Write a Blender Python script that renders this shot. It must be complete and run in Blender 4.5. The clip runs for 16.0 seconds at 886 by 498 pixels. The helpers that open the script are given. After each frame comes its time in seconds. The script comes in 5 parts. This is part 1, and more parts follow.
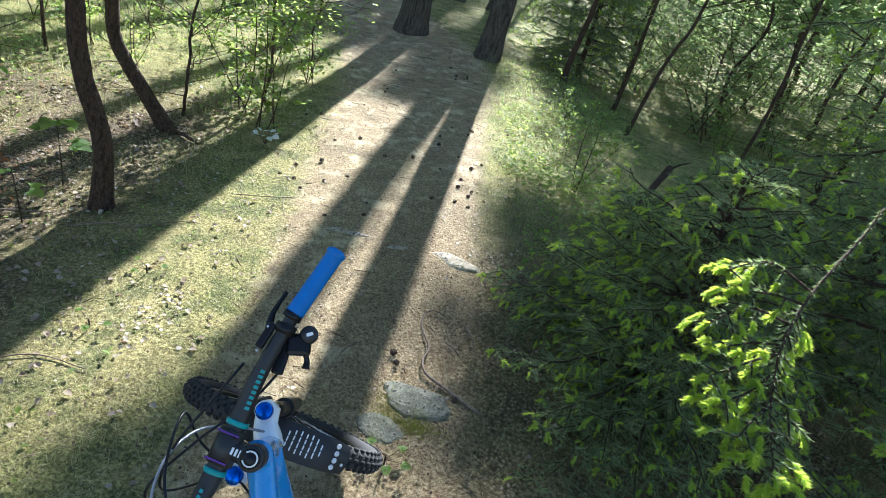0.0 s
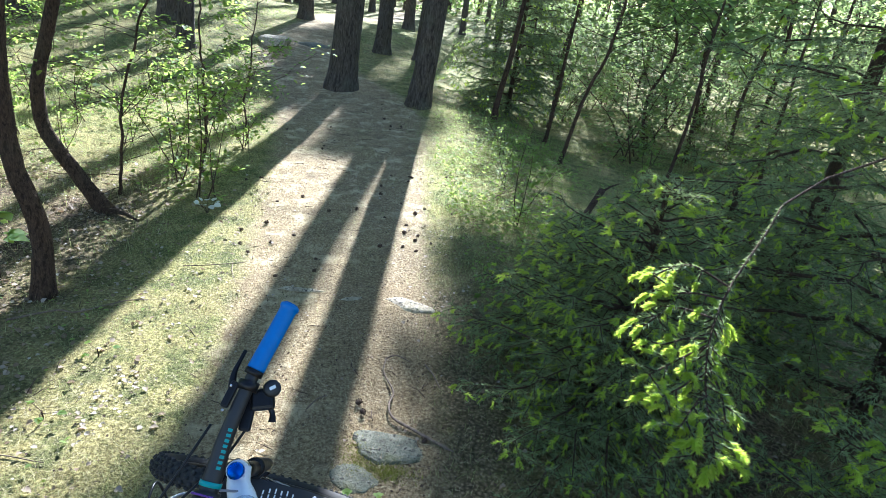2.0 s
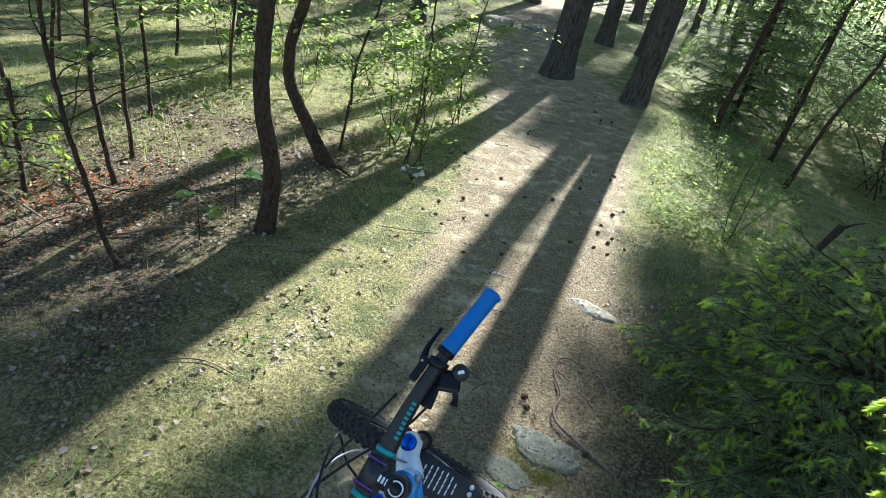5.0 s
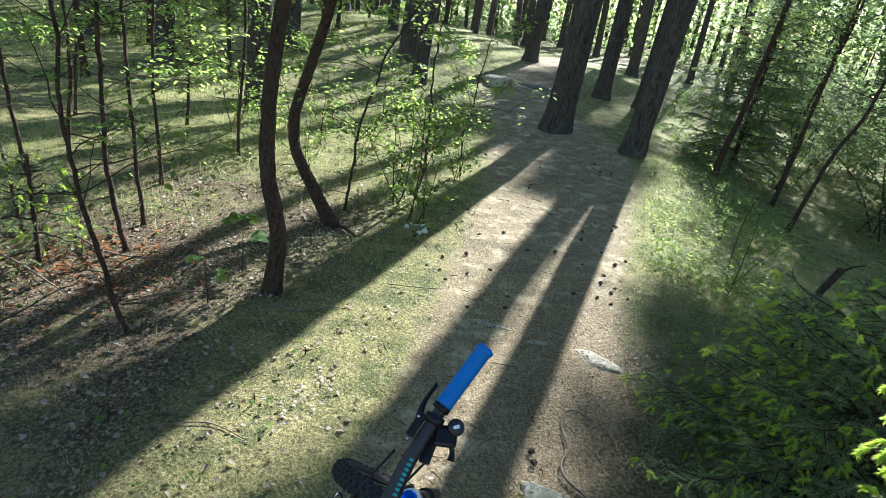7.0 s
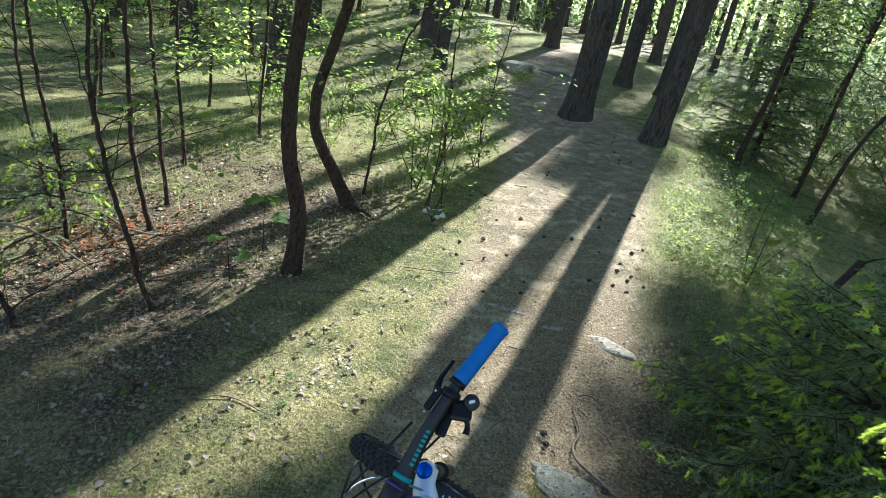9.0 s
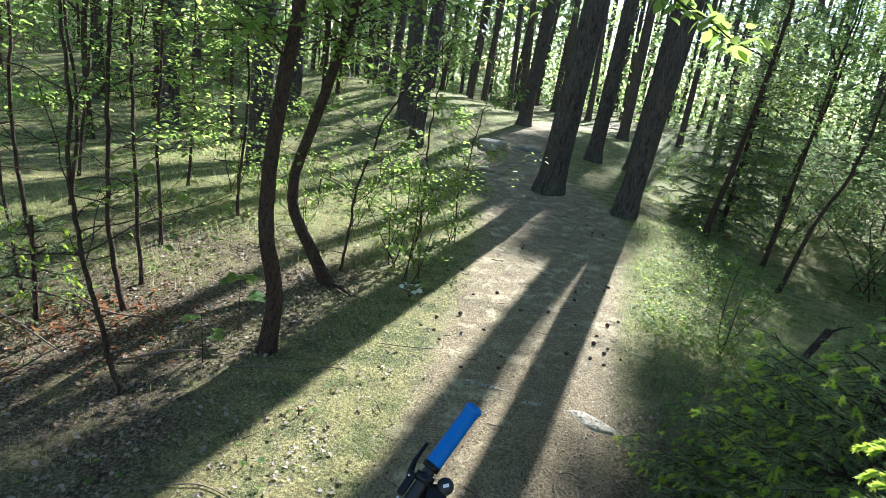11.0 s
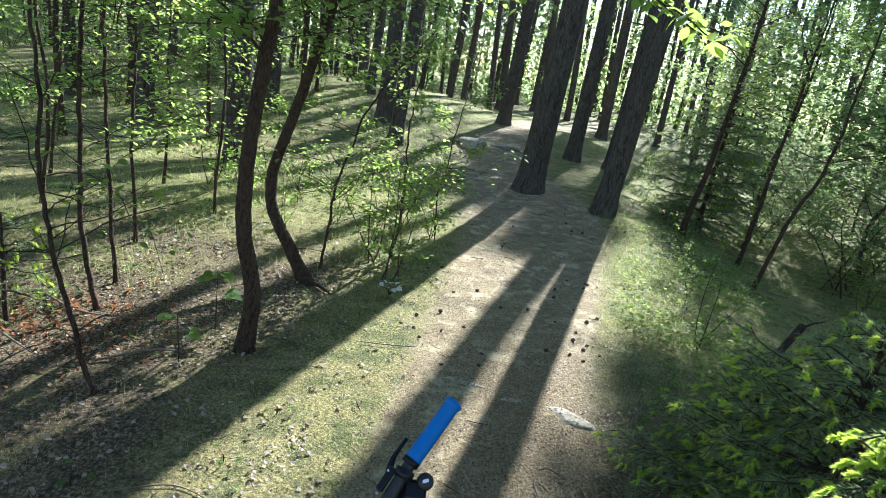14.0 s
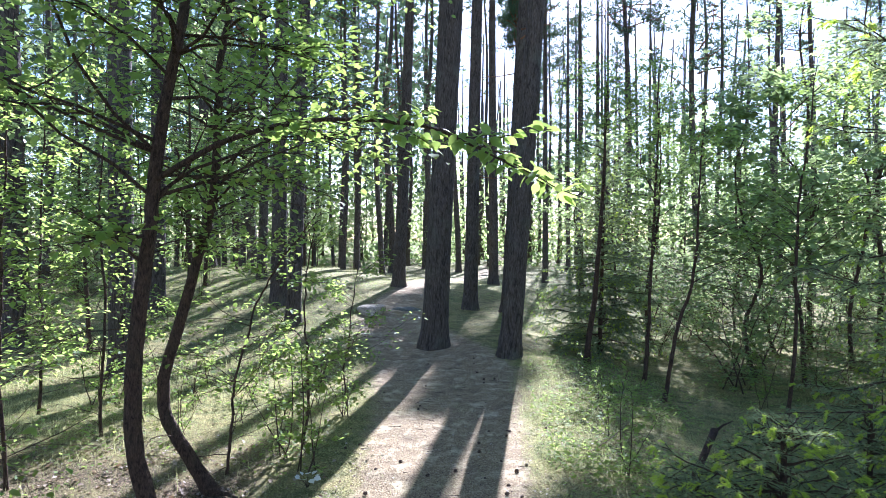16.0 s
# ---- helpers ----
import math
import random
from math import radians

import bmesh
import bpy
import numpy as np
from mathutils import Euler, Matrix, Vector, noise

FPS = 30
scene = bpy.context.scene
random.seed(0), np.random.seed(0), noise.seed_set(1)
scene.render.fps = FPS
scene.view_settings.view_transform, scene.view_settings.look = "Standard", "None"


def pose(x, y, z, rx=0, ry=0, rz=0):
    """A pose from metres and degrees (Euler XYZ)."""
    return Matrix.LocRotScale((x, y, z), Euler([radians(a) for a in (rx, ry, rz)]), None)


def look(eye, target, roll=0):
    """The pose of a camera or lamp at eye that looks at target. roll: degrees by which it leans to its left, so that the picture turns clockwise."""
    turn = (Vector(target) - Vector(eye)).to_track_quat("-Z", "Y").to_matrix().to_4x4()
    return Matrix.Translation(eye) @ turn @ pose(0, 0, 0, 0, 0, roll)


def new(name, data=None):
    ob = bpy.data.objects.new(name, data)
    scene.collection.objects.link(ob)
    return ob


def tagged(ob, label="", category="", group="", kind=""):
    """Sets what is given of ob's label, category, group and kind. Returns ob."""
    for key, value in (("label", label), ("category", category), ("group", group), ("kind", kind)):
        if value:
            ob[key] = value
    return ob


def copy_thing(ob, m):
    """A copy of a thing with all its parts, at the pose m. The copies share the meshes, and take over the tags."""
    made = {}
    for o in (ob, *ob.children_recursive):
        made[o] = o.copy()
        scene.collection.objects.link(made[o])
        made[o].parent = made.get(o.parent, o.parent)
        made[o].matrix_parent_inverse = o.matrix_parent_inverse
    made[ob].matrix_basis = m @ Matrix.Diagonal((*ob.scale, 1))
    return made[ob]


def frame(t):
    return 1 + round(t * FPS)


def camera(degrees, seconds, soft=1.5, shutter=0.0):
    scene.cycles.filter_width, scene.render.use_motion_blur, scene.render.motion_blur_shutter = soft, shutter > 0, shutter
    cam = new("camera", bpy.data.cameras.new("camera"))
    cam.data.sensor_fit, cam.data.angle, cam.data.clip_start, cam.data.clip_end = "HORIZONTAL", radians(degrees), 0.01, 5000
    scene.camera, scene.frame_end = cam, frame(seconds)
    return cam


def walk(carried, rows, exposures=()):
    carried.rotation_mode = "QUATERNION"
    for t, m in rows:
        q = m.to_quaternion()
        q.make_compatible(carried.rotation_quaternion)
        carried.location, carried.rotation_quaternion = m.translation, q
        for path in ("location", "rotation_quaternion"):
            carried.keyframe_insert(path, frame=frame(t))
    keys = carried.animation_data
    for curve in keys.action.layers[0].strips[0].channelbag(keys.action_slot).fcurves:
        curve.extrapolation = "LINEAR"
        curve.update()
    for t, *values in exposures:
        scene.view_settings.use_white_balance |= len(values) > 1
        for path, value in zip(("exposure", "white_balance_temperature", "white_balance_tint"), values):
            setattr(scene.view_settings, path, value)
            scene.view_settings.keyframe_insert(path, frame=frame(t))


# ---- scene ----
cam = camera(72.0, 16.0, soft=0.65)
# seconds, eye, then yaw, pitch and lean to the right
PATH_ROWS = [
    (0.0, -0.016, 0.154, 1.619, -6.55, -28.21, -13.17),
    (0.5, -0.007, 0.136, 1.633, -9.46, -25.66, -12.16),
    (1.0, 0.001, 0.095, 1.644, -14.28, -21.14, -10.90),
    (1.5, -0.008, 0.084, 1.646, -13.02, -22.54, -8.74),
    (2.0, -0.006, 0.077, 1.647, -10.45, -23.30, -7.72),
    (2.5, -0.008, 0.065, 1.645, -17.59, -20.77, -10.40),
    (3.0, -0.010, 0.075, 1.647, -10.61, -21.49, -6.40),
    (3.5, -0.023, 0.091, 1.640, -6.31, -21.05, -5.83),
    (4.0, -0.065, 0.136, 1.619, 3.81, -26.71, -9.93),
    (4.2, -0.075, 0.141, 1.619, 6.57, -26.40, -10.62),
    (6.3, -0.071, 0.148, 1.624, 7.62, -28.51, -11.21),
    (6.5, -0.061, 0.138, 1.632, 8.01, -25.98, -10.26),
    (7.0, -0.038, 0.106, 1.657, 9.20, -22.28, -8.52),
    (7.5, -0.035, 0.088, 1.666, 10.30, -20.35, -8.01),
    (8.0, -0.032, 0.079, 1.665, 10.51, -20.75, -7.85),
    (8.5, -0.032, 0.079, 1.663, 9.17, -22.54, -9.35),
    (9.0, -0.036, 0.069, 1.659, 10.63, -23.78, -9.10),
    (9.5, -0.016, 0.054, 1.691, 10.16, -17.73, -6.98),
    (9.7, -0.014, 0.049, 1.695, 8.87, -16.53, -8.43),
    (11.8, -0.035, 0.048, 1.676, 11.25, -17.52, -9.83),
    (12.0, -0.039, 0.048, 1.670, 10.75, -18.43, -11.38),
    (12.5, -0.025, 0.049, 1.669, 10.61, -17.80, -8.74),
    (13.0, -0.026, 0.057, 1.663, 9.53, -20.12, -9.76),
    (13.5, -0.019, 0.059, 1.676, 7.72, -17.57, -9.16),
    (14.0, -0.017, 0.055, 1.677, 7.73, -16.55, -9.00),
    (14.5, -0.007, 0.062, 1.675, 8.59, -18.34, -4.40),
    (15.0, -0.019, 0.056, 1.676, 9.23, -17.61, -8.32),
    (15.5, -0.013, 0.051, 1.695, 6.84, -12.55, -9.36),
    (16.0, 0.016, 0.027, 1.707, 0.00, -0.89, 0.24),
]
EXPOSURE = 2.37
walk(cam, [(t, pose(x, y, z, 0, 0, yaw) @ pose(0, 0, 0, 90 + pitch) @ pose(0, 0, 0, 0, 0, -roll))
           for t, x, y, z, yaw, pitch, roll in PATH_ROWS],
     exposures=((0.0, EXPOSURE - 0.16, 5590, 12), (1.0, EXPOSURE, 5440, 12), (3.5, EXPOSURE, 5390, 12), (4.0, EXPOSURE - 0.17, 5500, 11), (6.5, EXPOSURE - 0.41, 5540, 10), (12.0, EXPOSURE - 0.47, 5490, 10), (14.5, EXPOSURE - 0.36, 5490, 10), (15.4, EXPOSURE - 0.16, 5390, 10), (16.0, EXPOSURE - 0.2, 5230, 26)))

# ---- world and sun ----
SUN_AZ, SUN_EL = 11.3, 30.0          # degrees to the right of straight ahead, and up
world = bpy.data.worlds.new("world")
scene.world = world
world.use_nodes = True
wn = world.node_tree
wn.nodes.clear()
sky = wn.nodes.new("ShaderNodeTexSky")
sky.sky_type = "NISHITA"
sky.sun_disc = False
sky.sun_elevation, sky.sun_rotation = radians(SUN_EL), radians(SUN_AZ)
sky.air_density, sky.dust_density = 1.15, 0.3
bg = wn.nodes.new("ShaderNodeBackground")
bg.inputs["Strength"].default_value = 0.063
wo = wn.nodes.new("ShaderNodeOutputWorld")
wn.links.new(sky.outputs[0], bg.inputs[0])
wn.links.new(bg.outputs[0], wo.inputs[0])
TO_SUN = Vector((math.sin(radians(SUN_AZ)) * math.cos(radians(SUN_EL)), math.cos(radians(SUN_AZ)) * math.cos(radians(SUN_EL)), math.sin(radians(SUN_EL))))
lamp = bpy.data.lights.new("sun", "SUN")
lamp.energy, lamp.angle, lamp.color = 5.0, radians(0.53), (1.0, 0.965, 0.90)
sun = new("sun", lamp)
sun.matrix_world = look(TO_SUN * 60, (0, 0, 0))


# ---- materials ----
def shader(name, rough=0.8, metal=0.0, spec=0.5):
    """A material with its Principled node, ready to be wired."""
    m = bpy.data.materials.new(name)
    m.use_nodes = True
    nt = m.node_tree
    b = nt.nodes["Principled BSDF"]
    b.inputs["Roughness"].default_value = rough
    b.inputs["Metallic"].default_value = metal
    b.inputs["Specular IOR Level"].default_value = spec
    return m, nt, b


def node(nt, kind, ins=None, **props):
    n = nt.nodes.new(kind)
    for k, v in props.items():
        if k == "operation":
            n.operation = v
        elif k == "blend_type":
            n.blend_type = v
        elif k == "data_type":
            n.data_type = v
        elif k == "feature":
            n.feature = v
        elif k == "attribute_name":
            n.attribute_name = v
    for k, v in (ins or {}).items():
        if isinstance(v, bpy.types.NodeSocket):
            nt.links.new(v, n.inputs[k])
        else:
            n.inputs[k].default_value = v
    return n


def ramp(nt, fac, stops):
    r = nt.nodes.new("ShaderNodeValToRGB")
    while len(r.color_ramp.elements) < len(stops):
        r.color_ramp.elements.new(0.5)
    for e, (p, c) in zip(r.color_ramp.elements, stops):
        e.position, e.color = p, (*c, 1.0)
    nt.links.new(fac, r.inputs[0])
    return r.outputs[0]


def coords(nt, scale=(1, 1, 1)):
    tc = nt.nodes.new("ShaderNodeTexCoord")
    return node(nt, "ShaderNodeMapping", {"Vector": tc.outputs["Object"], "Scale": scale}).outputs[0]


def noise_of(nt, vec, scale, detail=4.0, rough=0.6):
    return node(nt, "ShaderNodeTexNoise", {"Vector": vec, "Scale": scale, "Detail": detail, "Roughness": rough}).outputs[0]


def mix(nt, fac, a, b, how="MIX"):
    n = node(nt, "ShaderNodeMixRGB", {"Fac": fac, "Color1": a if isinstance(a, bpy.types.NodeSocket) else (*a, 1), "Color2": b if isinstance(b, bpy.types.NodeSocket) else (*b, 1)}, blend_type=how)
    return n.outputs[0]


def bump(nt, b, height, strength=0.5, distance=0.02):
    n = node(nt, "ShaderNodeBump", {"Height": height, "Strength": strength, "Distance": distance})
    nt.links.new(n.outputs[0], b.inputs["Normal"])


def plain(name, col, rough=0.5, metal=0.0, vary=0.12, scale=40.0, coat=0.0):
    """Paint, rubber, metal: one colour with fine soiling and grain."""
    m, nt, b = shader(name, rough, metal)
    v = coords(nt)
    n = noise_of(nt, v, scale, 5.0)
    lo = tuple(c * (1 - vary) for c in col)
    hi = tuple(min(1, c * (1 + vary)) for c in col)
    nt.links.new(ramp(nt, n, [(0.3, lo), (0.7, hi)]), b.inputs["Base Color"])
    r = node(nt, "ShaderNodeMapRange", {"Value": noise_of(nt, v, scale * 0.4, 3.0), "To Min": max(0.03, rough - 0.1), "To Max": min(1, rough + 0.15)})
    nt.links.new(r.outputs[0], b.inputs["Roughness"])
    bump(nt, b, n, 0.12, 0.002)
    b.inputs["Coat Weight"].default_value = coat
    return m


def leafy(name, stops, trans, rough=0.5, share=0.5):
    """Leaves and needles: colour by island, light shining through."""
    m, nt, b = shader(name, rough, 0.0, 0.2)
    geo = nt.nodes.new("ShaderNodeNewGeometry")
    v = coords(nt)
    big = noise_of(nt, v, 1.7, 2.0)
    f = node(nt, "ShaderNodeMath", {0: geo.outputs["Random Per Island"], 1: big}, operation="ADD")
    f = node(nt, "ShaderNodeMath", {0: f.outputs[0], 1: 0.5}, operation="MULTIPLY")
    col = ramp(nt, f.outputs[0], stops)
    nt.links.new(col, b.inputs["Base Color"])
    t = nt.nodes.new("ShaderNodeBsdfTranslucent")
    nt.links.new(mix(nt, 0.75, col, trans), t.inputs[0])
    ms = node(nt, "ShaderNodeMixShader", {0: share})
    nt.links.new(b.outputs[0], ms.inputs[1])
    nt.links.new(t.outputs[0], ms.inputs[2])
    nt.links.new(ms.outputs[0], nt.nodes["Material Output"].inputs[0])
    return m


def bark_material(name, dark, mid, light, stretch, moss):
    m, nt, b = shader(name, 0.9, 0.0, 0.2)
    v = coords(nt, stretch)
    warp = noise_of(nt, v, 2.0, 4.0)
    vv = node(nt, "ShaderNodeMixRGB", {"Fac": 1.0, "Color1": v, "Color2": warp}, blend_type="ADD").outputs[0]
    streak = noise_of(nt, vv, 3.8, 6.0, 0.68)
    crack = ramp(nt, streak, [(0.40, (0.08, 0.08, 0.08)), (0.47, (0.75, 0.75, 0.75)), (0.60, (1, 1, 1))])
    fine = noise_of(nt, v, 9.0, 6.0, 0.72)
    tone = ramp(nt, fine, [(0.3, dark), (0.52, mid), (0.75, light)])
    col = mix(nt, crack, dark, tone)
    patch = noise_of(nt, coords(nt), 3.0, 3.0)
    col = mix(nt, ramp(nt, patch, [(0.52, (0, 0, 0)), (0.75, (0.55, 0.55, 0.55))]), col, moss)
    nt.links.new(col, b.inputs["Base Color"])
    hgt = node(nt, "ShaderNodeMath", {0: crack, 1: fine}, operation="MULTIPLY").outputs[0]
    bump(nt, b, hgt, 0.9, 0.03)
    return m


BARK = bark_material("pine_bark", (0.04, 0.031, 0.025), (0.125, 0.102, 0.08), (0.24, 0.205, 0.165), (9, 9, 1.7), (0.16, 0.165, 0.12))
BARK_UP = bark_material("pine_bark_upper", (0.09, 0.045, 0.022), (0.24, 0.12, 0.06), (0.36, 0.20, 0.11), (5, 5, 2.0), (0.20, 0.14, 0.09))
BARK_YOUNG = bark_material("young_bark", (0.035, 0.023, 0.016), (0.115, 0.072, 0.047), (0.21, 0.135, 0.088), (16, 16, 5), (0.10, 0.085, 0.05))
LEAF = leafy("green_leaf", [(0.2, (0.045, 0.10, 0.028)), (0.5, (0.075, 0.155, 0.042)), (0.8, (0.12, 0.21, 0.06))], (0.54, 0.70, 0.14), 0.6, 0.62)
LEAF_FAR = leafy("green_leaf_far", [(0.2, (0.055, 0.105, 0.035)), (0.5, (0.10, 0.17, 0.055)), (0.8, (0.18, 0.25, 0.085))], (0.52, 0.64, 0.24), 0.7, 0.62)
NEEDLE = leafy("spruce_needle", [(0.2, (0.11, 0.15, 0.075)), (0.5, (0.19, 0.24, 0.11)), (0.8, (0.30, 0.345, 0.16))], (0.36, 0.45, 0.18), 0.5, 0.42)
NEEDLE_NEW = leafy("fresh_spruce_needle", [(0.2, (0.15, 0.27, 0.04)), (0.5, (0.23, 0.37, 0.055)), (0.8, (0.36, 0.48, 0.09))], (0.82, 0.95, 0.12), 0.45, 0.6)
PINE_NEEDLE = leafy("pine_needle", [(0.2, (0.045, 0.085, 0.045)), (0.5, (0.08, 0.13, 0.065)), (0.8, (0.12, 0.18, 0.085))], (0.17, 0.25, 0.11), 0.5, 0.2)
GRASS = leafy("grass_blade", [(0.2, (0.085, 0.15, 0.04)), (0.5, (0.245, 0.28, 0.095)), (0.8, (0.60, 0.56, 0.32))], (0.62, 0.63, 0.25), 0.6, 0.46)
MOSS = leafy("moss", [(0.2, (0.10, 0.12, 0.02)), (0.5, (0.20, 0.21, 0.04)), (0.8, (0.33, 0.32, 0.09))], (0.4, 0.42, 0.08), 0.7, 0.3)
STRAW = leafy("dry_straw", [(0.2, (0.10, 0.076, 0.046)), (0.5, (0.33, 0.275, 0.15)), (0.8, (0.62, 0.55, 0.33))], (0.4, 0.3, 0.17), 0.6, 0.15)
BRACKEN = leafy("dry_bracken", [(0.2, (0.16, 0.065, 0.03)), (0.5, (0.28, 0.125, 0.06)), (0.8, (0.42, 0.25, 0.14))], (0.55, 0.22, 0.08), 0.7, 0.3)
FALLEN_PALE = leafy("bleached_leaf", [(0.2, (0.20, 0.16, 0.12)), (0.5, (0.34, 0.29, 0.23)), (0.8, (0.56, 0.49, 0.42))], (0.6, 0.5, 0.4), 0.55, 0.2)
DEAD_LEAF = leafy("dead_leaf", [(0.2, (0.13, 0.085, 0.05)), (0.5, (0.24, 0.18, 0.12)), (0.8, (0.40, 0.33, 0.26))], (0.45, 0.3, 0.16), 0.6, 0.2)


def ground_material():
    m, nt, b = shader("forest_floor", 0.95, 0.0, 0.15)
    v = coords(nt)
    fine = noise_of(nt, v, 70.0, 6.0, 0.75)
    mid = noise_of(nt, v, 9.0, 5.0, 0.65)
    big = noise_of(nt, v, 1.3, 4.0, 0.6)
    speck = node(nt, "ShaderNodeTexVoronoi", {"Vector": v, "Scale": 60.0}).outputs["Distance"]
    dirt = ramp(nt, fine, [(0.33, (0.085, 0.058, 0.029)), (0.49, (0.30, 0.222, 0.115)), (0.66, (0.64, 0.525, 0.31))])
    dirt = mix(nt, ramp(nt, mid, [(0.35, (0, 0, 0)), (0.7, (0.55, 0.55, 0.55))]), dirt, (0.175, 0.128, 0.075))
    turf = ramp(nt, fine, [(0.35, (0.03, 0.038, 0.012)), (0.5, (0.175, 0.175, 0.048)), (0.66, (0.53, 0.47, 0.185))])
    turf = mix(nt, ramp(nt, big, [(0.40, (0, 0, 0)), (0.56, (0.85, 0.85, 0.85))]), turf, ramp(nt, fine, [(0.33, (0.08, 0.06, 0.032)), (0.5, (0.265, 0.22, 0.085)), (0.66, (0.59, 0.51, 0.225))]))
    tufts = noise_of(nt, v, 5.5, 6.0, 0.7)
    turf = mix(nt, ramp(nt, tufts, [(0.46, (0, 0, 0)), (0.60, (0.75, 0.75, 0.75))]), turf, ramp(nt, fine, [(0.35, (0.02, 0.03, 0.01)), (0.65, (0.13, 0.155, 0.05))]))
    # dark patches of litter, deepened to paint in the dim parts of dappled sun
    patches = noise_of(nt, v, 3.1, 5.0, 0.7)
    dirt = mix(nt, ramp(nt, patches, [(0.50, (0, 0, 0)), (0.68, (0.55, 0.55, 0.55))]), dirt, (0.105, 0.073, 0.042))
    dirt = mix(nt, ramp(nt, noise_of(nt, v, 2.2, 4.0, 0.6), [(0.55, (0, 0, 0)), (0.72, (0.5, 0.5, 0.5))]), dirt, turf)
    # pale sandy patches, brightened to paint in sun dapples on the litter
    pale = noise_of(nt, v, 4.4, 6.0, 0.75)
    dirt = mix(nt, ramp(nt, pale, [(0.52, (0, 0, 0)), (0.64, (0.75, 0.75, 0.75))]), dirt, (0.63, 0.52, 0.32))
    litter = ramp(nt, speck, [(0.1, (0.32, 0.235, 0.145)), (0.4, (0.14, 0.10, 0.058)), (0.8, (0.045, 0.034, 0.02))])
    litter = mix(nt, ramp(nt, big, [(0.45, (0, 0, 0)), (0.62, (0.6, 0.6, 0.6))]), litter, turf)
    a1 = node(nt, "ShaderNodeAttribute", attribute_name="trodden")
    a2 = node(nt, "ShaderNodeAttribute", attribute_name="litter")
    col = mix(nt, a2.outputs["Fac"], turf, litter)
    brown = ramp(nt, fine, [(0.33, (0.06, 0.042, 0.025)), (0.49, (0.20, 0.143, 0.075)), (0.66, (0.43, 0.335, 0.19))])
    dirt = mix(nt, a2.outputs["Fac"], dirt, brown)
    edge = node(nt, "ShaderNodeMath", {0: a1.outputs["Fac"], 1: mid}, operation="ADD")
    edge = node(nt, "ShaderNodeMapRange", {"Value": edge.outputs[0], "From Min": 0.75, "From Max": 1.15})
    col = mix(nt, edge.outputs[0], col, dirt)
    nt.links.new(col, b.inputs["Base Color"])
    h = node(nt, "ShaderNodeMath", {0: fine, 1: mid}, operation="ADD").outputs[0]
    bump(nt, b, h, 0.9, 0.016)
    return m


def stone_material(name, lo, mid, hi):
    m, nt, b = shader(name, 0.9, 0.0, 0.25)
    v = coords(nt)
    n = noise_of(nt, v, 30.0, 7.0, 0.7)
    col = ramp(nt, n, [(0.3, lo), (0.5, mid), (0.7, hi)])
    spots = noise_of(nt, v, 55.0, 3.0)
    col = mix(nt, ramp(nt, spots, [(0.57, (0, 0, 0)), (0.63, (1, 1, 1))]), col, (0.06, 0.055, 0.045))
    mossy = noise_of(nt, v, 6.0, 3.0)
    col = mix(nt, ramp(nt, mossy, [(0.55, (0, 0, 0)), (0.70, (0.8, 0.8, 0.8))]), col, (0.12, 0.12, 0.04))
    nt.links.new(col, b.inputs["Base Color"])
    bump(nt, b, n, 0.7, 0.015)
    return m


FLOOR = ground_material()
STONE = stone_material("grey_stone", (0.075, 0.073, 0.05), (0.16, 0.158, 0.115), (0.285, 0.275, 0.205))
PALE_STONE = stone_material("pale_stone", (0.22, 0.18, 0.115), (0.44, 0.375, 0.265), (0.64, 0.57, 0.44))
TWIG = plain("dry_twig", (0.17, 0.12, 0.085), 0.85, 0, 0.35, 60)
CONE = plain("cone_scales", (0.075, 0.045, 0.028), 0.85, 0, 0.4, 120)
PALE_LEAF = leafy("pale_leaf", [(0.2, (0.60, 0.60, 0.50)), (0.8, (0.75, 0.75, 0.66))], (0.7, 0.7, 0.5), 0.5, 0.3)
BLACK = plain("black_carbon", (0.013, 0.013, 0.014), 0.5, 0, 0.2, 30, 0.05)
BLACK_METAL = plain("black_anodised", (0.012, 0.012, 0.014), 0.35, 0.6, 0.2, 60)
RUBBER = plain("tyre_rubber", (0.022, 0.021, 0.02), 0.85, 0, 0.3, 50)
GRIP_BLUE = plain("blue_rubber", (0.002, 0.135, 0.44), 0.55, 0, 0.08, 70)
FRAME_BLUE = plain("blue_gloss_paint", (0.03, 0.26, 0.62), 0.22, 0, 0.06, 20, 0.8)
CAP_BLUE = plain("blue_anodised", (0.01, 0.10, 0.52), 0.25, 0.85, 0.15, 60)
WHITE_PAINT = plain("white_gloss_paint", (0.72, 0.76, 0.80), 0.25, 0, 0.05, 30, 0.7)
CHROME = plain("polished_steel", (0.62, 0.62, 0.64), 0.25, 1.0, 0.1, 50)
PURPLE = plain("purple_anodised", (0.15, 0.06, 0.24), 0.25, 0.9, 0.1, 50)
TEAL = plain("teal_print", (0.012, 0.27, 0.27), 0.45, 0, 0.1, 60)
GREY_CABLE = plain("grey_cable", (0.28, 0.28, 0.30), 0.4, 0.3, 0.1, 50)
WHITE_PRINT = plain("white_print", (0.75, 0.75, 0.75), 0.5, 0, 0.06, 60)


